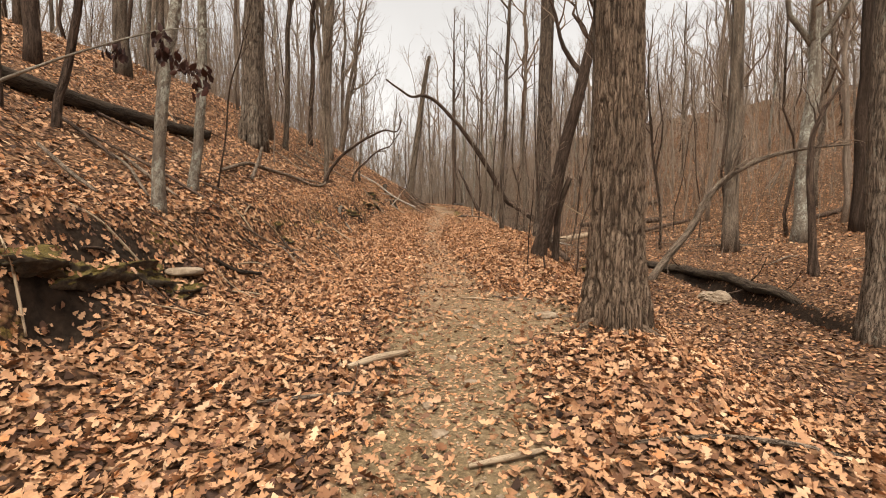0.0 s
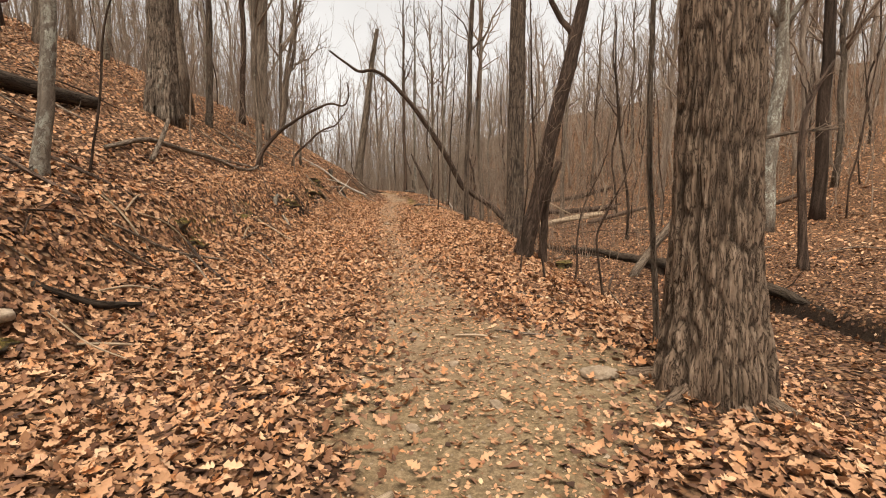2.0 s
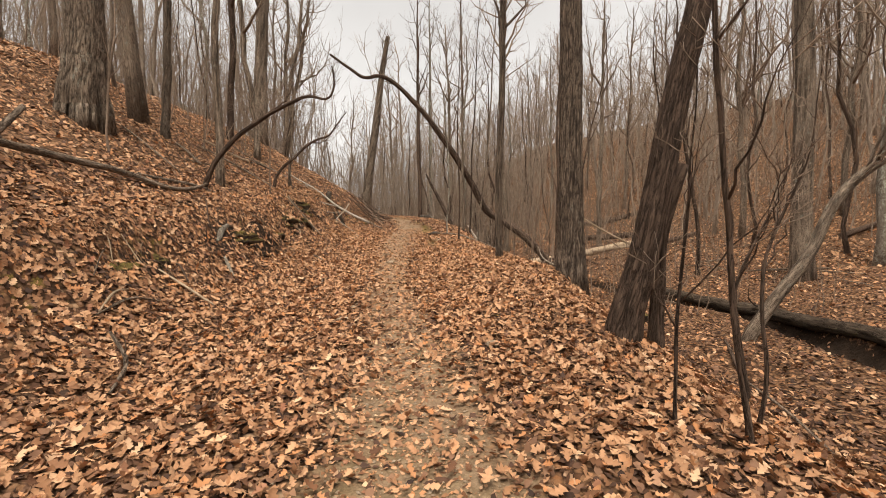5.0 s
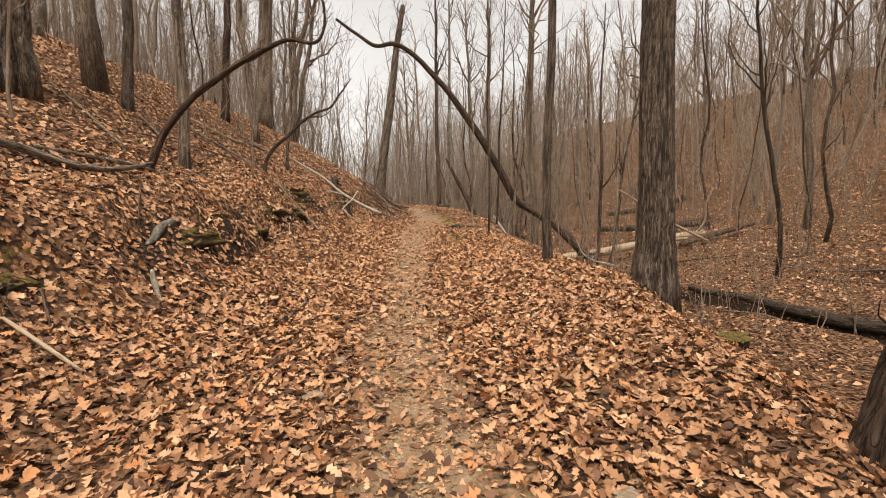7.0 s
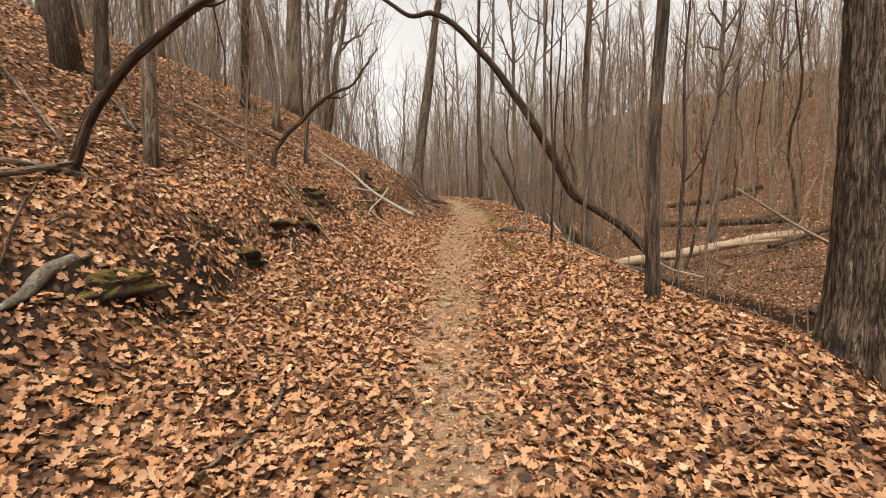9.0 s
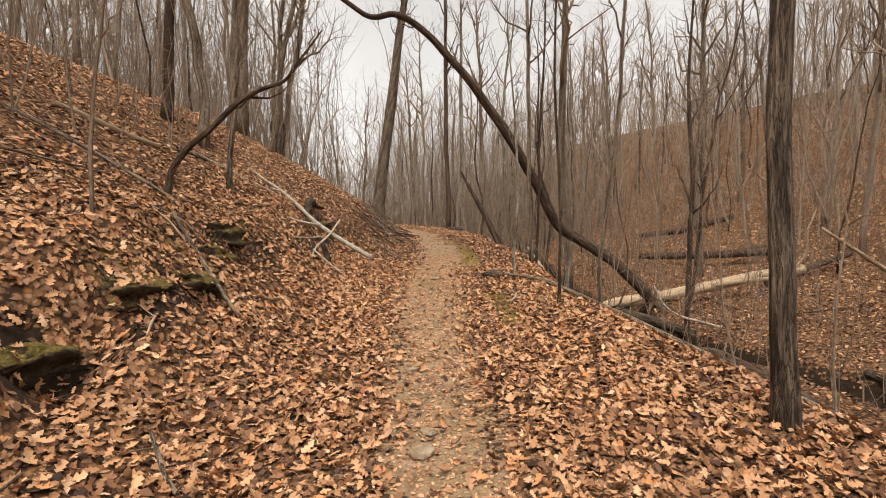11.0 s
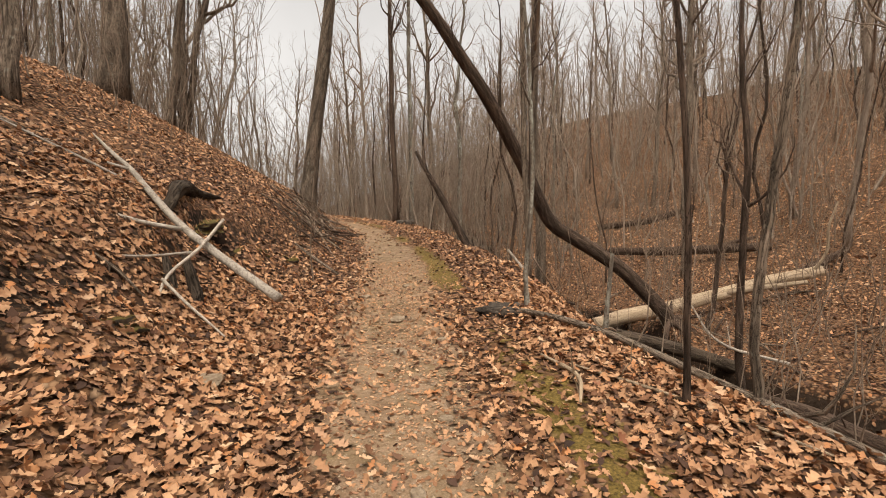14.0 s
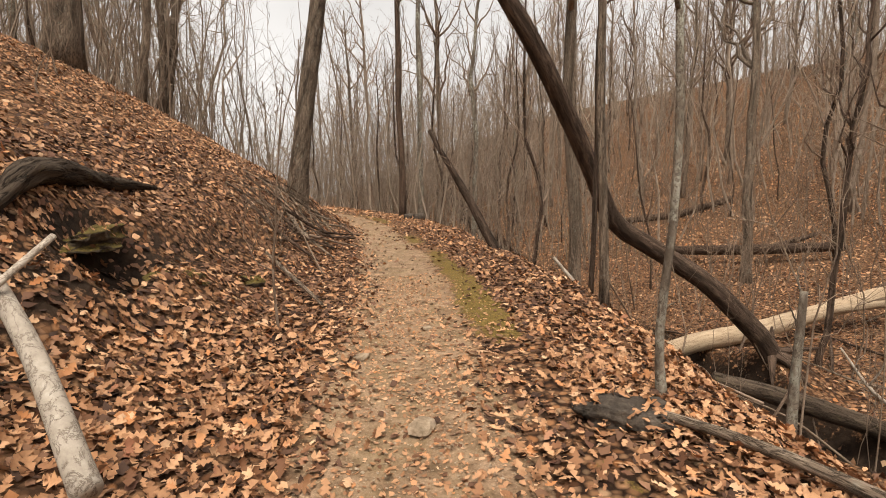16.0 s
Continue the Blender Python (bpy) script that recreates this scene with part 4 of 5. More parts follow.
log("propped_pole", [(7.0, 20.6, 1.7), (5.8, 20.6, 2.3), (4.7, 20.6, 3.0)], (0.035, 0.03, 0.02), WOOD_PALE, "thin pale dead pole hanging across the creek", "branch", 8, 14, seed=17)


def stick(points, radius, material, label, seed=0, shoots=0):
    return log("stick", lay(points, radius * 0.8), (radius * 0.7, radius, radius * 0.95, radius * 0.6), material, label, "stick", 8, 18, 0.06, 0.05, seed, (), shoots, 0.3)


for i, (pts, r, mat, word, shoots) in enumerate((
        (((-0.82, 4.0, 0.02), (-0.6, 4.24, 0.02), (-0.33, 4.5, 0.01)), 0.036, WOOD_PALE, "thick broken pale stick lying on the trail", 0),
        (((-1.1, 4.6, 0.01), (-0.95, 4.2, 0.02), (-0.83, 3.9, 0.01)), 0.018, WOOD_PALE, "thin pale stick lying on the leaves", 0),
        (((0.17, 2.58, 0.01), (0.4, 2.63, 0.02), (0.65, 2.7, 0.01)), 0.02, WOOD_PALE, "broken pale stick lying on the leaves", 0),
        (((1.05, 2.72, 0.02), (1.7, 2.8, 0.03), (2.3, 2.72, 0.03), (3.0, 2.75, 0.02)), 0.017, BARK_GREY, "long thin grey stick lying on the leaves", 3),
        (((-1.35, 3.33, 0.02), (-1.0, 3.42, 0.02), (-0.6, 3.52, 0.02)), 0.017, BARK_GREY, "thin grey stick lying beside the trail", 2),
        (((0.3, 6.84, 0.01), (0.5, 6.78, 0.02), (0.72, 6.7, 0.01)), 0.014, WOOD_PALE, "thin pale stick lying across the trail", 0),
        (((0.75, 6.95, 0.01), (1.0, 6.75, 0.02), (1.3, 6.6, 0.01)), 0.016, BARK_GREY, "thin grey stick lying at the trail's edge", 1),
        (((-3.35, 6.5, 0.03), (-3.1, 6.85, 0.03), (-2.85, 7.2, 0.02)), 0.04, WOOD_ROT, "dark exposed root at the foot of the bank", 0),
        (((1.0, 23.2, 0.02), (1.1, 22.6, 0.04), (0.9, 22.2, 0.03)), 0.02, WOOD_PALE, "pale forked stick on the mossy edge", 2),
        (((1.15, 22.9, 0.02), (1.6, 22.2, 0.03), (2.1, 21.3, 0.02)), 0.014, WOOD_PALE, "thin pale stick at the trail's edge", 2),
        (((1.2, 8.6, 0.01), (1.6, 8.0, 0.02), (1.9, 7.4, 0.01)), 0.012, BARK_GREY, "thin grey stick on the leafy edge", 2),
        (((-2.9, 11.2, 0.05), (-2.5, 10.8, 0.03), (-2.3, 10.2, 0.03)), 0.02, BARK_GREY, "grey stick leaning on the bank", 2),
        (((-3.4, 9.6, 0.06), (-3.0, 9.1, 0.05), (-2.5, 8.7, 0.03)), 0.025, BARK_DARK, "dark stick lying on the bank", 3),
        (((-3.7, 8.3, 0.05), (-3.3, 8.9, 0.05), (-2.9, 9.8, 0.05)), 0.022, BARK_GREY, "grey stick lying on the bank", 2),
        (((-5.8, 8.4, 0.05), (-5.2, 8.0, 0.06), (-4.4, 7.6, 0.05)), 0.03, BARK_GREY, "grey branch lying on the bank", 3),
        (((-5.6, 6.4, 0.2), (-4.9, 6.0, 0.2), (-4.2, 5.6, 0.1)), 0.03, BARK_GREY, "grey branch lying on the bank", 4),
        (((-5.2, 9.4, 0.05), (-4.4, 9.2, 0.05), (-3.8, 9.3, 0.05)), 0.025, BARK_DARK, "dark branch lying on the bank", 3),
        (((2.0, 13.2, 0.02), (2.8, 13.4, 0.03), (3.6, 13.1, 0.03)), 0.02, BARK_GREY, "grey stick on the leafy slope", 3),
        (((3.2, 9.6, 0.03), (4.2, 9.7, 0.03), (5.2, 9.5, 0.03)), 0.022, BARK_GREY, "grey stick on the leafy slope", 2),
        (((2.4, 7.8, 0.02), (2.9, 7.2, 0.03), (3.3, 6.6, 0.02)), 0.015, BARK_GREY, "thin grey stick on the leafy slope", 2),
        (((-2.5, 16.3, 0.02), (-2.55, 16.7, 0.03), (-2.62, 17.25, 0.04)), 0.014, BARK_GREY, "grey stick on the bank", 2),
        (((-3.6, 20.6, 0.1), (-3.0, 20.2, 0.08), (-2.5, 19.8, 0.03)), 0.024, BARK_GREY, "grey stick on the bank", 3),
        (((-2.4, 18.0, 0.02), (-2.0, 17.5, 0.03), (-1.6, 17.2, 0.01)), 0.016, BARK_GREY, "thin grey stick on the leaves", 2),
        (((-1.7, 15.6, 0.01), (-1.6, 15.0, 0.02), (-1.75, 14.4, 0.01)), 0.02, BARK_GREY, "short grey stick on the leaves", 0),
        (((-2.2, 29.5, 0.1), (-1.6, 28.6, 0.1), (-1.2, 27.8, 0.05)), 0.03, BARK_GREY, "grey branch on the brush heap", 4),
        (((-2.9, 31.0, 0.2), (-2.2, 30.6, 0.2), (-1.5, 30.4, 0.05)), 0.03, BARK_DARK, "dark branch on the brush heap", 4),
        (((-2.6, 32.4, 0.3), (-2.0, 31.4, 0.2), (-1.3, 31.0, 0.05)), 0.03, BARK_GREY, "grey branch on the brush heap", 4))):
    stick(pts, r, mat, word, 70 + i, shoots)


rng_b = random.Random(47)
for i in range(44):
    y = rng_b.choice((rng_b.uniform(3.4, 8.5), rng_b.uniform(8.5, 16), rng_b.uniform(16.5, 24)))
    x = float(trail_x(np.array(y))) - rng_b.uniform(2.5, 3.9)
    a, n = rng_b.uniform(0, math.pi), rng_b.uniform(0.15, 0.5)
    dx, dy = math.cos(a) * n, math.sin(a) * n
    stick(((x - dx, y - dy, 0.03), (x, y, rng_b.uniform(0.04, 0.10)), (x + dx, y + dy, 0.03)), rng_b.uniform(0.007, 0.018), rng_b.choice((BARK_GREY, WOOD_PALE, BARK_DARK)),
          "thin dead stick tangled in the leaves of the bank", 400 + i, rng_b.randint(0, 2))


def brush_heap(x, y, count, seed):
    """A heap of thin dead branches: thing > each branch."""
    rng = random.Random(seed)
    top = Empty_at("brush_heap", on_land(x, y))
    for i in range(count):
        a, n = rng.uniform(0, math.pi), rng.uniform(0.4, 1.1)
        cx, cy, cz = rng.gauss(0, 0.45), rng.gauss(0, 0.8), rng.uniform(0.03, 0.4)
        dx, dy, dz = math.cos(a) * n, math.sin(a) * n, rng.uniform(-0.25, 0.25)
        pts = []
        for s in (-1, 0, 1):
            px, py = cx + s * dx, cy + s * dy
            g = float(land(x + px, y + py)) - top.location.z
            pts.append((px, py, max(g + 0.02, g + cz + s * dz)))
        r = rng.uniform(0.012, 0.035)
        stick_part("branch", pts, (r, r * 0.8, r * 0.35), rng.choice((BARK_GREY, BARK_TWIG, BARK_DARK)), top, 6, 8, 0.08, seed + i)
    return tagged(top, "heap of thin dead branches at the foot of the bank", "brush heap")


brush_heap(-2.0, 32.2, 26, 5)
brush_heap(-2.4, 34.6, 22, 6)
brush_heap(4.6, 29.0, 18, 7)

rng_d = random.Random(31)
for i in range(46):
    if i < 30:
        x, y = rng_d.uniform(4.6, 15), rng_d.uniform(9, 36)
    else:
        x, y = rng_d.uniform(-8.5, -4.2), rng_d.uniform(5, 30)
    a, n = rng_d.uniform(0, math.pi), rng_d.uniform(0.6, 1.6)
    dx, dy = math.cos(a) * n, math.sin(a) * n
    stick(((x - dx, y - dy, 0.03), (x, y, rng_d.uniform(0.03, 0.12)), (x + dx, y + dy, 0.03)), rng_d.uniform(0.014, 0.04), rng_d.choice((BARK_GREY, BARK_DARK, BARK_GREY)),
          "fallen branch lying in the leaves", 200 + i, rng_d.randint(1, 4))


# ---------------------------------------------------------------- stones
def stone(name, x, y, size, material, label, category="stone", sink=0.35, seed=0, rough=0.3, turn=0.0, detail=3, tip=0.0):
    """A weathered stone, half sunk in the ground."""
    bm = bmesh.new()
    bmesh.ops.create_icosphere(bm, subdivisions=detail, radius=1.0)
    for v in bm.verts:
        p = v.co.normalized()
        flat = 1 - rough * 0.5 + rough * noise.noise(p * 1.3 + Vector((seed * 3.1, seed, 0)))
        crag = rough * 0.55 * abs(noise.noise(p * 3.1 + Vector((seed, 7, 3)))) + rough * 0.25 * noise.noise(p * 7 + Vector((seed, 1, 9)))
        q = p * (flat + crag)
        if detail > 3:
            ledge = math.floor(q.z * 4.2 + 1.5 * noise.noise(p * 1.7 + Vector((seed, 2, 4)))) / 4.2
            q = Vector((q.x, q.y, q.z * 0.75 + ledge * 0.25)) * (1 + 0.14 * noise.noise(p * 11 + Vector((3, seed, 1))))
            side = 1 + 0.25 * (lattice(ledge * 4.2, seed, 3) - 0.5)
            q = Vector((q.x * side, q.y * side, q.z))
        q = Vector([math.copysign(abs(c) ** 0.78, c) for c in q])
        v.co = Vector((q.x * size[0], q.y * size[1], q.z * size[2]))
    me = bpy.data.meshes.new(name)
    bm.to_mesh(me)
    bm.free()
    for p in me.polygons:
        p.use_smooth = detail == 3
    me.materials.append(material)
    ob = new(name, me)
    ob.matrix_basis = pose(x, y, float(land(x, y)) + size[2] * (1 - 2 * sink), tip, 0, turn)
    return tagged(ob, label, category)


ROCK_TOPS = []


def ledge_rock(name, x, y, size, material, label, seed=0, turn=0.0, lower=0.06, tip=0.0):
    """A broken, blocky rock of the bank with worn edges, most of it in the ground."""
    rng = random.Random(seed)
    bm = bmesh.new()
    for i in range(22):
        p = Vector((rng.uniform(-1, 1), rng.uniform(-1, 1), rng.uniform(-1, 1)))
        p /= max(abs(c) for c in p)
        bm.verts.new(p * rng.uniform(0.78, 1.0))
    hull = bmesh.ops.convex_hull(bm, input=bm.verts[:])
    spare = {g for g in hull["geom_interior"] + hull["geom_unused"] if isinstance(g, bmesh.types.BMVert)}
    bmesh.ops.delete(bm, geom=list(spare), context="VERTS")
    bmesh.ops.dissolve_limit(bm, angle_limit=radians(16), verts=bm.verts[:], edges=bm.edges[:])
    bmesh.ops.bevel(bm, geom=bm.edges[:] + bm.verts[:], offset=0.05, segments=1, profile=0.6, affect="EDGES")
    bmesh.ops.triangulate(bm, faces=bm.faces[:])
    for cut in range(3):
        bmesh.ops.subdivide_edges(bm, edges=[e for e in bm.edges if e.calc_length() > 0.16], cuts=1, use_grid_fill=False)
        bmesh.ops.triangulate(bm, faces=bm.faces[:])
    for v in bm.verts:
        p = v.co.copy()
        layer = 0.10 * math.sin(p.z * 7 + 2.0 * noise.noise(p * 1.1 + Vector((seed, 0, 5))))
        push = 0.40 * noise.noise(p * 1.5 + Vector((seed * 2.3, 1, 0))) - 0.28 * abs(noise.noise(p * 3.7 + Vector((0, seed, 2)))) + 0.16 * noise.noise(p * 9 + Vector((seed, 4, 0)))
        side = Vector((p.x, p.y, 0)) * layer
        q = p * (1 + push) + side
        v.co = Vector((q.x * size[0], q.y * size[1], q.z * size[2]))
    me = bpy.data.meshes.new(name)
    bm.to_mesh(me)
    bm.free()
    for p in me.polygons:
        p.use_smooth = True
    me.materials.append(material)
    ob = new(name, me)
    ob.matrix_basis = pose(x, y, float(land(x, y)) - lower, tip, 0, turn)
    for v in me.vertices:
        if v.normal.z > 0.5 and rng.random() < 0.10:
            ROCK_TOPS.append(ob.matrix_basis @ v.co)
    return tagged(ob, label, "rock")


OUT = "mossy rock outcrop in the leafy bank"
for i, (x, y, s, turn) in enumerate(((-3.45, 3.9, (0.45, 0.32, 0.24), 60), (-3.45, 4.5, (0.5, 0.3, 0.22), 70), (-3.42, 5.2, (0.42, 0.3, 0.2), 50), (-3.28, 5.85, (0.34, 0.24, 0.16), 70), (-3.42, 10.0, (0.34, 0.22, 0.17), 70),
                                    (-3.6, 9.8, (0.3, 0.2, 0.16), 40), (-3.42, 12.3, (0.42, 0.22, 0.18), 75), (-3.5, 13.4, (0.36, 0.22, 0.18), 80), (-3.28, 13.75, (0.34, 0.22, 0.18), 60), (-3.15, 15.75, (0.42, 0.24, 0.24), 70),
                                    (-3.28, 17.6, (0.5, 0.24, 0.2), 80), (-3.25, 18.4, (0.5, 0.28, 0.24), 80), (-3.05, 19.2, (0.4, 0.22, 0.2), 70), (-2.98, 20.0, (0.5, 0.26, 0.22), 70), (-3.12, 20.6, (0.42, 0.24, 0.2), 75),
                                    (-3.42, 21.7, (0.46, 0.26, 0.2), 60), (-3.5, 22.4, (0.34, 0.2, 0.16), 60), (-2.28, 21.7, (0.34, 0.12, 0.08), 50), (-2.6, 23.1, (0.36, 0.22, 0.16), 60), (-2.4, 26.9, (0.36, 0.24, 0.18), 60),
                                    (-1.9, 22.3, (0.26, 0.12, 0.07), 30), (-2.1, 28.2, (0.34, 0.24, 0.18), 50))):
    ledge_rock("rock_outcrop", x - 0.12, y, (s[0] * 0.9, s[1] * 0.95, s[2] * 0.85), ROCK_MOSS, OUT, i + 1, turn, 0.11 + 0.025 * (i % 3), 6 * (i % 5 - 2))
log("rotting_ledge_log", lay([(-3.3, 25.7, -0.02), (-3.38, 26.2, 0.08), (-3.45, 26.9, 0.14), (-3.55, 27.8, 0.12), (-3.65, 28.6, 0.06), (-3.6, 29.3, 0.0)], 0.06), (0.06, 0.11, 0.12, 0.09, 0.07, 0.03), WOOD_ROT,
    "mossy black rotting log over a hollow in the bank", sides=26, k=60, ridged=0.25, wobble=0.25, seed=33)
for i, pts in enumerate(([(-2.75, 24.75, 2.95), (-2.62, 24.55, 2.75), (-2.5, 24.4, 2.45), (-2.45, 24.2, 2.2)], [(-2.9, 24.6, 2.95), (-2.75, 24.4, 2.6), (-2.72, 24.2, 2.35), (-2.8, 23.95, 2.2)])):
    log("exposed_root", pts, (0.03, 0.06, 0.07, 0.04), WOOD_ROT, "dark twisted root hanging from the bank", "root", 14, 24, 0.18, 0.14, 35 + i, (), 3, 0.4)
ledge_rock("ledge_rock", -3.12, 26.75, (0.26, 0.5, 0.12), ROCK_MOSS, "mossy rock slab roofing a dark hollow under the rotting log", 32, 12, -0.2, 4)
stone("flat_stone", -3.35, 5.95, (0.24, 0.15, 0.06), ROCK, "pale flat stone lying on the mossy outcrop", "stone", 0.0, 33, 0.25, 40)
stone("flat_stone", 1.3, 5.7, (0.17, 0.1, 0.05), ROCK, "pale flat stone beside the big trunk", "stone", 0.3, 34, 0.3, 10)
ledge_rock("trail_edge_rock", 1.0, 24.75, (0.3, 0.15, 0.13), ROCK_DARK, "dark rough rock at the trail's edge", 35, -28, -0.03, 4)
stone("boulder", 7.25, 12.25, (0.5, 0.32, 0.2), ROCK, "pale tan boulder beside the creek", "rock", 0.25, 36, 0.3, 20, 4)
stone("boulder", 5.6, 17.6, (0.4, 0.3, 0.2), ROCK_MOSS, "mossy boulder beside the creek", "rock", 0.3, 37, 0.4, 50, 4)
stone("far_rock", 1.35, 40.5, (0.26, 0.2, 0.2), ROCK_DARK, "small dark rock at the trail's bend", "rock", 0.3, 38, 0.4, 0)
stone("far_rock", 0.95, 41.0, (0.2, 0.2, 0.16), ROCK_DARK, "small dark rock at the trail's bend", "rock", 0.3, 39, 0.4, 0)
rng_p = random.Random(77)
for i, (x, y, s) in enumerate(((-0.34, 23.78, 0.075), (-0.27, 24.99, 0.1), (-0.5, 18.0, 0.085), (-0.45, 18.3, 0.06), (-0.62, 19.6, 0.06), (0.85, 11.4, 0.08), (-0.1, 3.4, 0.05), (0.1, 4.4, 0.055), (0.25, 3.8, 0.05),
                               (-0.2, 5.2, 0.05), (-0.35, 7.4, 0.06), (-0.1, 7.0, 0.05), (0.0, 3.0, 0.05), (-0.55, 5.9, 0.05), (-0.9, 12.6, 0.07), (-0.85, 13.3, 0.06), (-0.4, 21.5, 0.05), (-0.1, 22.3, 0.05),
                               (0.15, 24.0, 0.05), (-0.7, 26.2, 0.07), (0.0, 27.0, 0.06), (-1.9, 22.8, 0.1), (0.4, 5.4, 0.05), (0.2, 6.2, 0.045))):
    stone("trail_stone", x, y, (s * 1.35, s, s * 0.5), ROCK, "small tan stone set in the dirt trail", "stone", 0.3, 50 + i, 0.35, rng_p.uniform(0, 180), 2)


# ---------------------------------------------------------------- withered leaves on a dead branch
def leafy_branch():
    z = float(land(-4.9, 5.4))
    pts = [(-5.78, 5.27, 2.9), (-5.14, 5.49, 3.29), (-4.59, 5.81, 3.69), (-3.66, 6.14, 4.16), (-3.13, 6.34, 4.25)]
    top = Empty_at("dead_branch", pts[0])
    sub = [(p[0] - pts[0][0], p[1] - pts[0][1], p[2] - pts[0][2]) for p in pts]
    stick_part("stem", sub, (0.022, 0.02, 0.015, 0.011, 0.005), BARK_PALE, top, 8, 24, 0.06, 4)
    rng = np.random.default_rng(12)
    for c, n in (((-4.26, 6.12, 3.78), 22), ((-3.66, 6.12, 3.8), 22), ((-3.67, 6.13, 4.02), 12), ((-3.4, 6.11, 3.62), 14), ((-3.2, 6.1, 3.41), 14), ((-3.12, 6.11, 3.56), 10)):
        for k in range(n):
            V, F = SHAPES_HANG[k % 3]
            m = Euler((radians(90 + rng.normal() * 25), rng.normal() * 0.5, rng.uniform(0, 6.28))).to_matrix()
            W = np.array(V) * rng.uniform(0.09, 0.15) @ np.array(m).T + np.array(c) - np.array(pts[0]) + rng.normal(size=3) * (0.06, 0.06, 0.075)
            build("leaf", W, [np.array(F)], LEAF_DEAD, top, "withered dark red-brown leaf")
    tagged(top, "dead branch with clumps of withered dark leaves", "branch")


SHAPES_HANG = [([(0, -0.5, 0), (0.3, -0.1, 0.12), (0.2, 0.3, 0.1), (0, 0.6, 0), (-0.25, 0.25, 0.15), (-0.3, -0.15, 0.1), (0, 0.1, -0.05)],
                [(0, 1, 6), (1, 2, 6), (2, 3, 6), (3, 4, 6), (4, 5, 6), (5, 0, 6)])] * 3
leafy_branch()

# ---------------------------------------------------------------- forest in the background
OAK = "bare grey-barked woodland tree standing in leaf litter"
THIN = "slender leafless young tree in leaf litter"


def forest():
    """Repeats of a few bare trees, scattered over hillside and valley."""
    kinds = []
    for i, (h, r, mat, limbs, lo, length) in enumerate(((19, 0.16, BARK_GREY, 15, 0.35, 4.2), (17, 0.12, BARK_FAR, 14, 0.3, 3.6), (21, 0.21, BARK_GREY, 15, 0.4, 4.8),
                                                       (14, 0.08, BARK_DARK, 13, 0.25, 2.8), (12, 0.06, BARK_FAR, 12, 0.25, 2.4), (16, 0.10, BARK_DARK, 13, 0.3, 3.4),
                                                       (10, 0.04, BARK_DARK, 11, 0.2, 1.9), (18, 0.14, BARK_PALE, 13, 0.4, 3.6))):
        lean = (random.Random(i).uniform(-1.2, 1.2), random.Random(i + 9).uniform(-1, 1))
        kinds.append((tree("woodland_tree" if r > 0.1 else "young_tree", (0, 0, 0), h, r, mat, OAK if r > 0.1 else THIN, lean, 40 + i, limbs, lo, length, 2, 4, 8,
                           0.04, 0.3, 0.8, "trees of the wood" if r > 0.1 else "saplings of the wood", k=12, split=False), r))
    rng = random.Random(5)
    used, spots = [False] * len(kinds), []
    tries = 0
    while len(spots) < FOREST_COUNT and tries < 20000:
        tries += 1
        y = rng.uniform(6, 95)
        x = rng.uniform(-38, 58)
        u = x - float(trail_x(np.array(y)))
        if u < 0 and (u > -7.5 or (y < 18 and u > -11)):
            continue
        if u > 0 and u < (12 if y < 26 else 9.5 if y < 34 else 4.0):
            continue
        if -3 < u < 3.5:
            continue
        if y < 24 and 0 < u < 19:
            continue
        if abs(x) > 12 + y * 1.15:
            continue
        if any((x - a) ** 2 + (y - b) ** 2 < 1.5 ** 2 for a, b in spots):
            continue
        spots.append((x, y))
        i = rng.choice((0, 1, 1, 2, 3, 3, 4, 5, 6, 6, 7, 3))
        m = pose(*on_land(x, y), 0, 0, rng.uniform(0, 360)) @ Matrix.Scale(rng.uniform(0.8, 1.2), 4)
        if not used[i]:
            used[i] = True
            kinds[i][0].matrix_basis = m
        else:
            copy_thing(kinds[i][0], pose(*on_land(x, y), rng.uniform(-2.5, 2.5), rng.uniform(-2.5, 2.5), rng.uniform(0, 360)))
    for (k, r), seen in zip(kinds, used):
        if not seen:
            k.matrix_basis = pose(*on_land(-25, 60 + r * 20))


FOREST_COUNT = 250
forest()


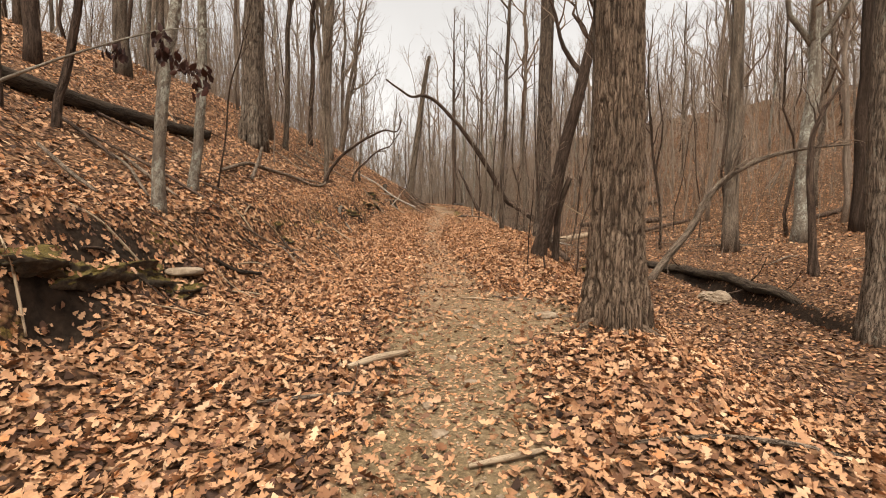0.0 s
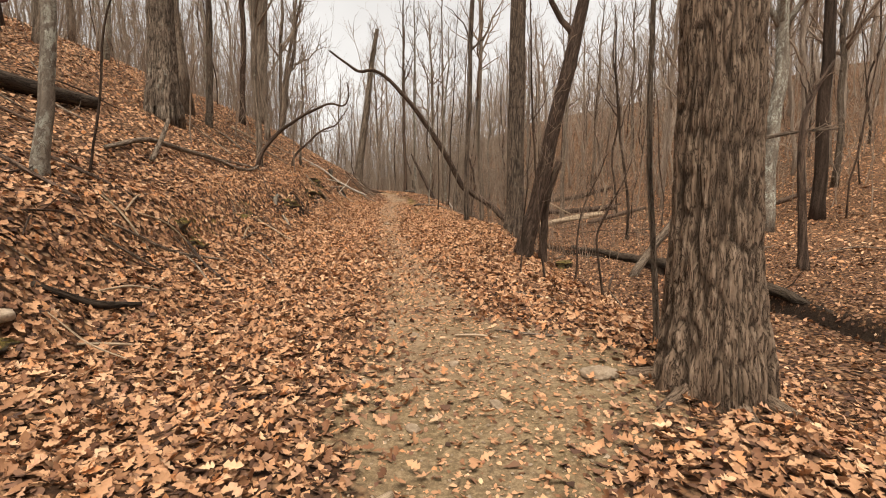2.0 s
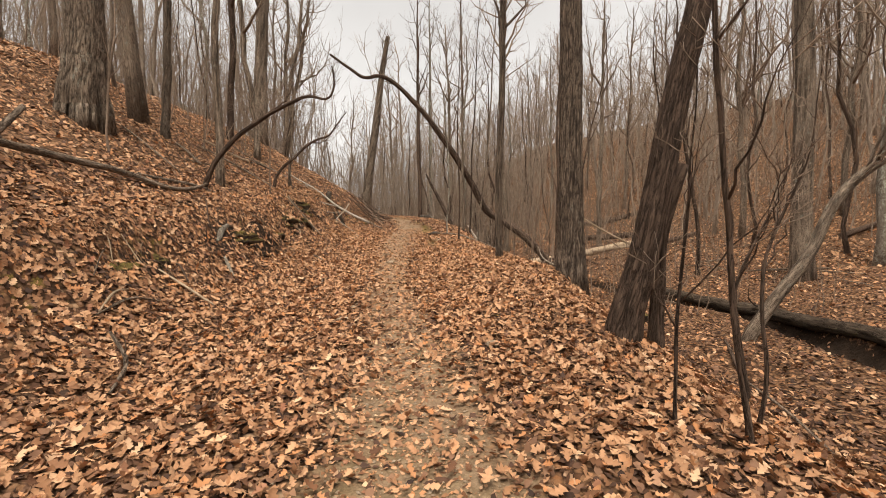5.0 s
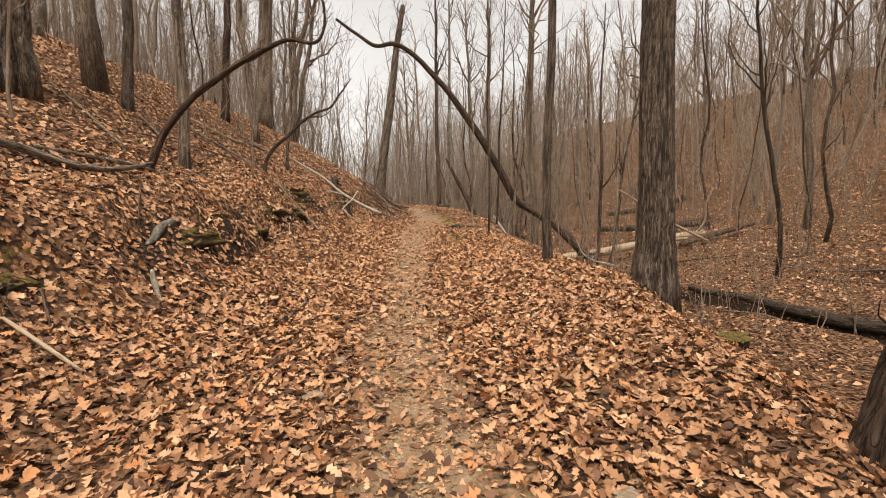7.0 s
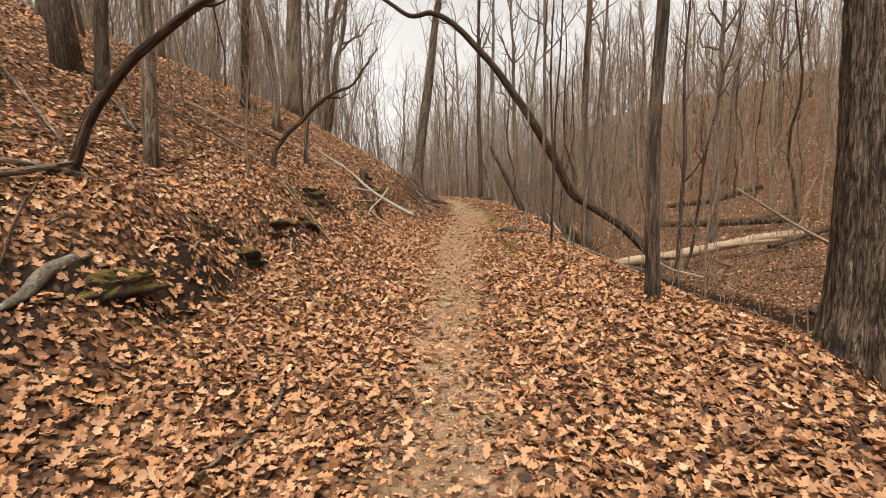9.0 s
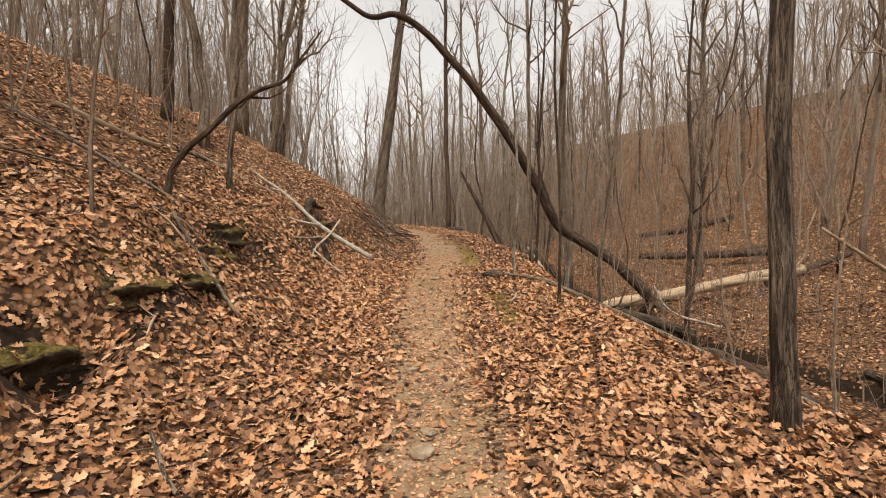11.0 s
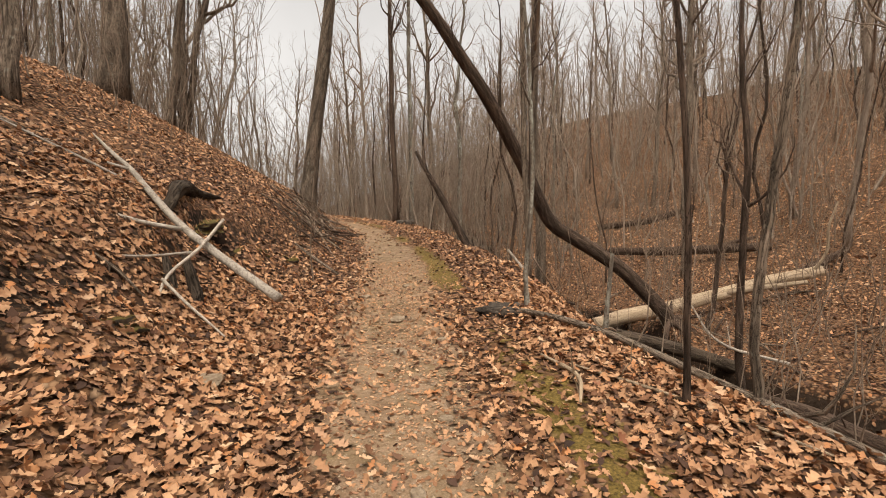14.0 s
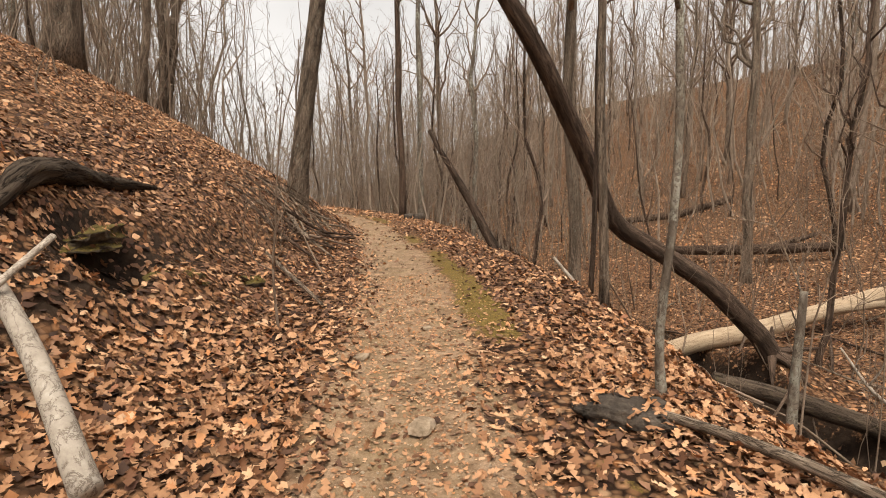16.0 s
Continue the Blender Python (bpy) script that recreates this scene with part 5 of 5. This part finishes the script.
def far_woods(name, seed, count, x0, x1, y0, y1, heights, rads, keep, twigs, label, mat, k=6, width=1.0):
    """Uncountable thin trees, joined."""
    rng = np.random.default_rng(seed)
    x, y = rng.uniform(x0, x1, count), rng.uniform(y0, y1, count)
    ok = keep(x, y, x - trail_x(y))
    x, y = x[ok], y[ok]
    n = len(x)
    z = land(x, y, False)
    h, r = rng.uniform(*heights, n), rng.uniform(*rads, n)
    q = np.linspace(0, 1, k)
    lean = rng.normal(size=(n, 2)) * 0.09
    bow = rng.normal(size=(2, n, 1)) * 0.05 * h[:, None] * np.sin(q * np.pi) + rng.normal(size=(2, n, 1)) * 0.03 * h[:, None] * np.sin(q * 2 * np.pi)
    P = np.stack([x[:, None] + lean[:, :1] * h[:, None] * q + bow[0] + rng.normal(size=(n, k)) * 0.012 * h[:, None] * (q > 0),
                  y[:, None] + lean[:, 1:] * h[:, None] * q + bow[1] + rng.normal(size=(n, k)) * 0.012 * h[:, None] * (q > 0), z[:, None] - 0.1 + h[:, None] * q], -1)
    R = r[:, None] * (1 - 0.8 * q)
    out = [open_ends(sticks(P, R, 5 if rads[1] > 0.04 else 4))]
    T = n * twigs
    pick = np.repeat(np.arange(n), twigs)
    s = rng.uniform(0.22, 0.97, T)
    i0 = np.minimum((s * (k - 1)).astype(int), k - 2)
    f = (s * (k - 1) - i0)[:, None]
    st = P[pick, i0] * (1 - f) + P[pick, i0 + 1] * f
    az, el = rng.uniform(0, 2 * np.pi, T), rng.uniform(0.25, 1.15, T)
    L = h[pick] * rng.uniform(0.10, 0.26, T) * (1.2 - 0.7 * s) * width
    d = np.stack([np.cos(az) * np.cos(el), np.sin(az) * np.cos(el), np.sin(el)], -1)
    qq = np.linspace(0, 1, 4)
    C = st[:, None] + (L[:, None] * qq)[..., None] * d[:, None] + rng.normal(size=(T, 4, 3)) * (0.06 * L)[:, None, None] * (qq > 0)[None, :, None]
    C[..., 2] += 0.18 * L[:, None] * qq ** 2
    RR = np.minimum(r[pick] * 0.42, 0.013 * L + 0.003)[:, None] * (1 - 0.75 * qq)
    out.append(open_ends(sticks(C, RR, 3)))
    m = int(1.6 * T)
    pick2 = rng.integers(0, T, m)
    st = C[pick2, 1 + (rng.random(m) > 0.5)]
    d2 = d[pick2] + rng.normal(size=(m, 3)) * 0.6 + np.array([0, 0, 0.25])
    d2 /= np.linalg.norm(d2, axis=1, keepdims=True)
    L2 = L[pick2] * rng.uniform(0.3, 0.6, m)
    q3 = np.linspace(0, 1, 2)
    D = st[:, None] + (L2[:, None] * q3)[..., None] * d2[:, None] + rng.normal(size=(m, 2, 3)) * (0.06 * L2)[:, None, None] * (q3 > 0)[None, :, None]
    out.append(open_ends(sticks(D, (np.minimum(RR[pick2, 1], 0.008 * L2 + 0.002))[:, None] * (1 - 0.7 * q3), 3)))
    v, f, g = gather(out)
    ob = build(name, v, f, mat, grain=g)
    return tagged(ob, label, "woods", kind="stuff")


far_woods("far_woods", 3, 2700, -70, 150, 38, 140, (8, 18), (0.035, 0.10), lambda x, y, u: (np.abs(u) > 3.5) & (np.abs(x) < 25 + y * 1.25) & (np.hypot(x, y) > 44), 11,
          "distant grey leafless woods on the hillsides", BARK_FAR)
far_woods("brush", 8, 750, -3, 45, 24, 62, (1.6, 7.5), (0.010, 0.028), lambda x, y, u: ((u > 3.2) & (y > 33)) | ((u > 10.5) & (y > 26) & (u < 40)), 8,
          "thicket of thin bare saplings and undergrowth", BARK_TWIG)
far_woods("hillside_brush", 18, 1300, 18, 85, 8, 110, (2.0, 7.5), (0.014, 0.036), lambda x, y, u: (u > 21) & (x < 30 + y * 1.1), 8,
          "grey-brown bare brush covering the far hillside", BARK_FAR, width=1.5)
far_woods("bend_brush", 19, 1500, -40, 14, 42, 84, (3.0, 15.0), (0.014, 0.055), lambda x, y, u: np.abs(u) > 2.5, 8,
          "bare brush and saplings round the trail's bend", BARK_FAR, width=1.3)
far_woods("hill_brush", 9, 520, -30, -3, 18, 60, (1.5, 6), (0.01, 0.028), lambda x, y, u: (u < -5.5) & (u > -24), 7,
          "thin bare saplings on the leafy slope", BARK_TWIG)
far_woods("creek_brush", 21, 220, 3, 14, 17, 36, (0.8, 5.0), (0.006, 0.02), lambda x, y, u: (u > 3.4) & (u < 13), 7,
          "thin bare saplings along the creek", BARK_TWIG)


# ---------------------------------------------------------------- fallen leaves
def leaf_shapes():
    """Lobed leaves about 1 long, lying flat, slightly curled: verts and triangles."""
    shapes = []
    for s in range(5):
        rng = np.random.default_rng(100 + s)
        half = []
        for i, (t, w) in enumerate(((0.0, 0.02), (0.22, 0.24), (0.33, 0.11), (0.52, 0.37), (0.64, 0.14), (0.82, 0.27), (1.0, 0.0))):
            half.append((t, w * rng.uniform(0.8, 1.35)))
        left = [(-w, t) for t, w in half[1:-1]]
        right = [(w, t) for t, w in half[1:-1]]
        pts = [(0, -0.16)] + right + [(0, 1.0)] + left[::-1]
        mid = [(0, 0.3), (0, 0.72)]
        allp = np.array(pts + mid)
        curl, fold, sag = rng.uniform(0.15, 0.7), rng.uniform(0.1, 0.6), rng.uniform(-0.5, 0.5)
        z = fold * np.abs(allp[:, 0]) + curl * (allp[:, 1] - 0.4) ** 2 + sag * allp[:, 0] * (allp[:, 1] - 0.3)
        V = np.column_stack([allp[:, 0], allp[:, 1] - 0.4, z])
        n = len(pts)
        a, b = n, n + 1
        tip = 1 + len(right)
        F = []
        for i in range(n):
            j = (i + 1) % n
            ctr = a if (allp[i, 1] + allp[j, 1]) / 2 < 0.52 else b
            F.append((i, j, ctr))
        F += [(3, b, a), (n - 3, a, b)]
        shapes.append((V, np.array(F)))
    return shapes


SHAPES = leaf_shapes()
SIMPLE = []
for s in range(7):
    rng_s = np.random.default_rng(200 + s)
    P = np.array([(0, -0.45), (0.3, -0.1), (0.2, 0.25), (0, 0.55), (-0.22, 0.2), (-0.3, -0.12)]) * rng_s.uniform(0.65, 1.3, (6, 2))
    SIMPLE.append((np.column_stack([P, 0.4 * np.abs(P[:, 0]) + 0.5 * P[:, 1] ** 2 * rng_s.uniform(-0.3, 1)]), np.array([(0, 1, 5), (1, 2, 4), (1, 4, 5), (2, 3, 4)])))


def scatter(rng, x, y, size, shapes, lift=0.03, tilt=0.32, height=None):
    """Leaves at the given spots, laid on the slope: verts and triangles."""
    n = len(x)
    e = 0.06
    z = land(x, y)
    sx, sy = (land(x + e, y) - z) / e, (land(x, y + e) - z) / e
    nrm = np.stack([-sx, -sy, np.ones(n)], -1) + rng.normal(size=(n, 3)) * tilt
    nrm /= np.linalg.norm(nrm, axis=1, keepdims=True)
    az = rng.uniform(0, 2 * np.pi, n)
    t1 = np.stack([np.cos(az), np.sin(az), np.zeros(n)], -1)
    t1 -= (t1 * nrm).sum(1, keepdims=True) * nrm
    t1 /= np.linalg.norm(t1, axis=1, keepdims=True)
    t2 = np.cross(nrm, t1)
    z = (z if height is None else height) + rng.uniform(0.004, lift, n)
    which = rng.integers(0, len(shapes), n)
    Vs, Fs, off = [], [], 0
    flip = np.where(rng.random(n) < 0.35, -0.6, 1.0)
    for k, (V, F) in enumerate(shapes):
        sel = which == k
        m = int(sel.sum())
        if not m:
            continue
        W = size[sel][:, None, None] * (V[None, :, :1] * t1[sel][:, None] + V[None, :, 1:2] * t2[sel][:, None] + (V[None, :, 2:] * flip[sel][:, None, None]) * nrm[sel][:, None])
        W = W + np.stack([x[sel], y[sel], z[sel]], -1)[:, None]
        Vs.append(W.reshape(-1, 3))
        Fs.append((F[None] + (np.arange(m) * len(V))[:, None, None] + off).reshape(-1, 3))
        off += m * len(V)
    return np.concatenate(Vs), np.concatenate(Fs)


def cover(x, y):
    """Share of leaf cover at a spot of the plan."""
    u = x - trail_x(y)
    worn = worn_at(x, y) * np.interp(y, (-5, 7, 12, 16, 20, 24, 40), (0.93, 0.93, 0.82, 0.87, 0.94, 0.97, 0.97))
    worn = worn + 0.75 * np.exp(-((u - 1.2) / 0.7) ** 4) * np.exp(-((y - 5.9) / 1.1) ** 4)
    worn = np.minimum(worn, 0.97)
    drift = fbm(x * 0.9, y * 0.9, 51, 3)
    c = (1 - worn) * np.clip(0.78 + 0.7 * drift, 0.7, 1)
    berm = np.exp(-((u - 1.05) / 0.4) ** 2) * (y > 21) * 0.7
    creek = np.exp(-((x - creek_x(y)) / 0.68) ** 4) * (u > 3) * 0.96
    cut = bank_cut(x, y) * np.clip((vnoise(y * 1.5 + 40, x * 1.5, 31) - np.where(y > 15, 0.15, 0.25)) * 2.4, 0, 0.86)
    fall = 1 - 0.3 * np.clip((u - 2.4) / 0.6, 0, 1) * np.clip((y - 12) / 4, 0, 1)
    return np.clip(c - berm - cut, 0.03, 1) * (1 - creek) * fall


def strew(seed, count, x0, x1, y0, y1):
    rng = np.random.default_rng(seed)
    x, y = rng.uniform(x0, x1, count), rng.uniform(y0, y1, count)
    keep = rng.random(count) < cover(x, y)
    return rng, x[keep], y[keep]


rng, lx, ly = strew(61, 126000, -5.4, 5.2, -1.2, 27.5)
inner = rng.random(len(lx)) < np.clip(np.minimum(np.minimum(lx + 5.4, 5.2 - lx) / 1.6, (27.5 - ly) / 2), 0, 1)
lx, ly = lx[inner], ly[inner]
v, f = scatter(rng, lx, ly, rng.uniform(0.045, 0.105, len(lx)), SHAPES, 0.055, 0.46)
tagged(build("fallen_leaves", v, [f], LEAF), "dry tan and brown fallen oak leaves", "leaves", kind="stuff")
# under-layer whose dark colour paints in the crevice shade of the leaf bed
rng, lx, ly = strew(62, 150000, -5.2, 5.2, -1.2, 38)
v, f = scatter(rng, lx, ly, rng.uniform(0.04, 0.10, len(lx)), SIMPLE, 0.02, 0.4)
tagged(build("leaf_litter", v, [f], LEAF_DAMP_SHADE), "decaying brown leaf litter, coloured darker for the shade between the top leaves", "leaves", kind="stuff")
rng, lx, ly = strew(63, 170000, -15, 17, -1.2, 46)
out = rng.random(len(lx)) < np.clip(np.maximum(np.maximum(-3.8 - lx, lx - 3.6) / 1.6, (ly - 25.5) / 2), 0, 1)
out &= rng.random(len(lx)) < np.minimum(np.clip((16.5 - np.abs(lx - 0.5)) / 4, 0, 1), np.clip((46 - ly) / 4, 0, 1))
damp = (rng.random(len(lx)) < np.where(lx > 4, 0.65, 0.25)) & out
dry = out & ~damp
v, f = scatter(rng, lx[dry], ly[dry], rng.uniform(0.065, 0.13, int(dry.sum())), SIMPLE, 0.05, 0.42)
tagged(build("leaves_on_slopes", v, [f], LEAF), "brown fallen leaves on bank and valley floor", "leaves", kind="stuff")
v, f = scatter(rng, lx[damp], ly[damp], rng.uniform(0.065, 0.13, int(damp.sum())), SIMPLE, 0.03, 0.4)
tagged(build("damp_leaves_on_slopes", v, [f], LEAF_DAMP_SHADE), "damp dark leaves on bank and valley floor", "leaves", kind="stuff")
rng, lx, ly = strew(67, 130000, -34, 44, 0, 66)
out = rng.random(len(lx)) < np.maximum(np.clip((np.abs(lx - 0.5) - 11) / 5, 0, 1), np.clip((ly - 41) / 5, 0, 1))
out &= np.abs(lx) < 14 + ly
v, f = scatter(rng, lx[out], ly[out], rng.uniform(0.12, 0.22, int(out.sum())), SIMPLE, 0.05, 0.4)
tagged(build("leaves_on_far_slopes", v, [f], LEAF), "brown fallen leaves on the far slopes", "leaves", kind="stuff")
tops = np.array([tuple(p) for p in ROCK_TOPS])
rng = np.random.default_rng(66)
v, f = scatter(rng, tops[:, 0], tops[:, 1], rng.uniform(0.05, 0.10, len(tops)), SHAPES, 0.02, 0.4, tops[:, 2])
tagged(build("leaves_on_rocks", v, [f], LEAF), "brown fallen leaves caught on the bank's rocks", "leaves", kind="stuff")

# crumbs and grit trodden into the trail
rng = np.random.default_rng(64)
ly = rng.uniform(0, 30, 30000)
lx = trail_x(ly) + rng.normal(size=len(ly)) * 0.5 + np.where((np.abs(ly - 5.9) < 1.4) & (rng.random(len(ly)) < 0.55), 1.0, 0.0)
v, f = scatter(rng, lx, ly, rng.uniform(0.014, 0.055, len(lx)), SIMPLE, 0.006, 0.25)
tagged(build("trodden_leaf_bits", v, [f], LEAF), "small trodden leaf bits on the dirt trail", "leaves", kind="stuff")
ly = rng.uniform(0, 34, 9000)
lx = trail_x(ly) + rng.normal(size=len(ly)) * 0.42 + np.where((np.abs(ly - 5.9) < 1.4) & (rng.random(len(ly)) < 0.5), 1.0, 0.0)
OCT = (np.array([(0.5, 0, 0), (0, 0.4, 0), (-0.5, 0, 0), (0, -0.4, 0), (0.05, 0.05, 0.28), (0, 0, -0.25)]), np.array([(0, 1, 4), (1, 2, 4), (2, 3, 4), (3, 0, 4), (1, 0, 5), (2, 1, 5), (3, 2, 5), (0, 3, 5)]))
v, f = scatter(rng, lx, ly, rng.uniform(0.008, 0.03, len(lx)) * rng.uniform(0.5, 1.6, len(lx)), [OCT], 0.006, 0.15)
tagged(build("gravel", v, [f], ROCK, smooth=False), "small tan stones and grit on the trail", "gravel", kind="stuff")

# the leaves that lie nearest the walked line, each on its own
rng = np.random.default_rng(65)
singles = []
for k, (V, F) in enumerate(SHAPES):
    ob = build("leaf", V * 0.088, [F], LEAF, ground)
    singles.append(ob.data)
    bpy.data.objects.remove(ob)
for i in range(300):
    y = rng.uniform(1.5, 25.5)
    x = float(trail_x(np.array(y))) - 0.1 + rng.choice((-1, 1)) * rng.uniform(0.1, 1.3)
    ob = new("leaf", singles[i % len(singles)])
    ob.parent = ground
    s = rng.uniform(0.7, 1.25)
    ob.matrix_basis = pose(x, y, float(land(x, y)) + 0.05, rng.normal() * 14, rng.normal() * 14, rng.uniform(0, 360)) @ Matrix.Scale(s, 4)
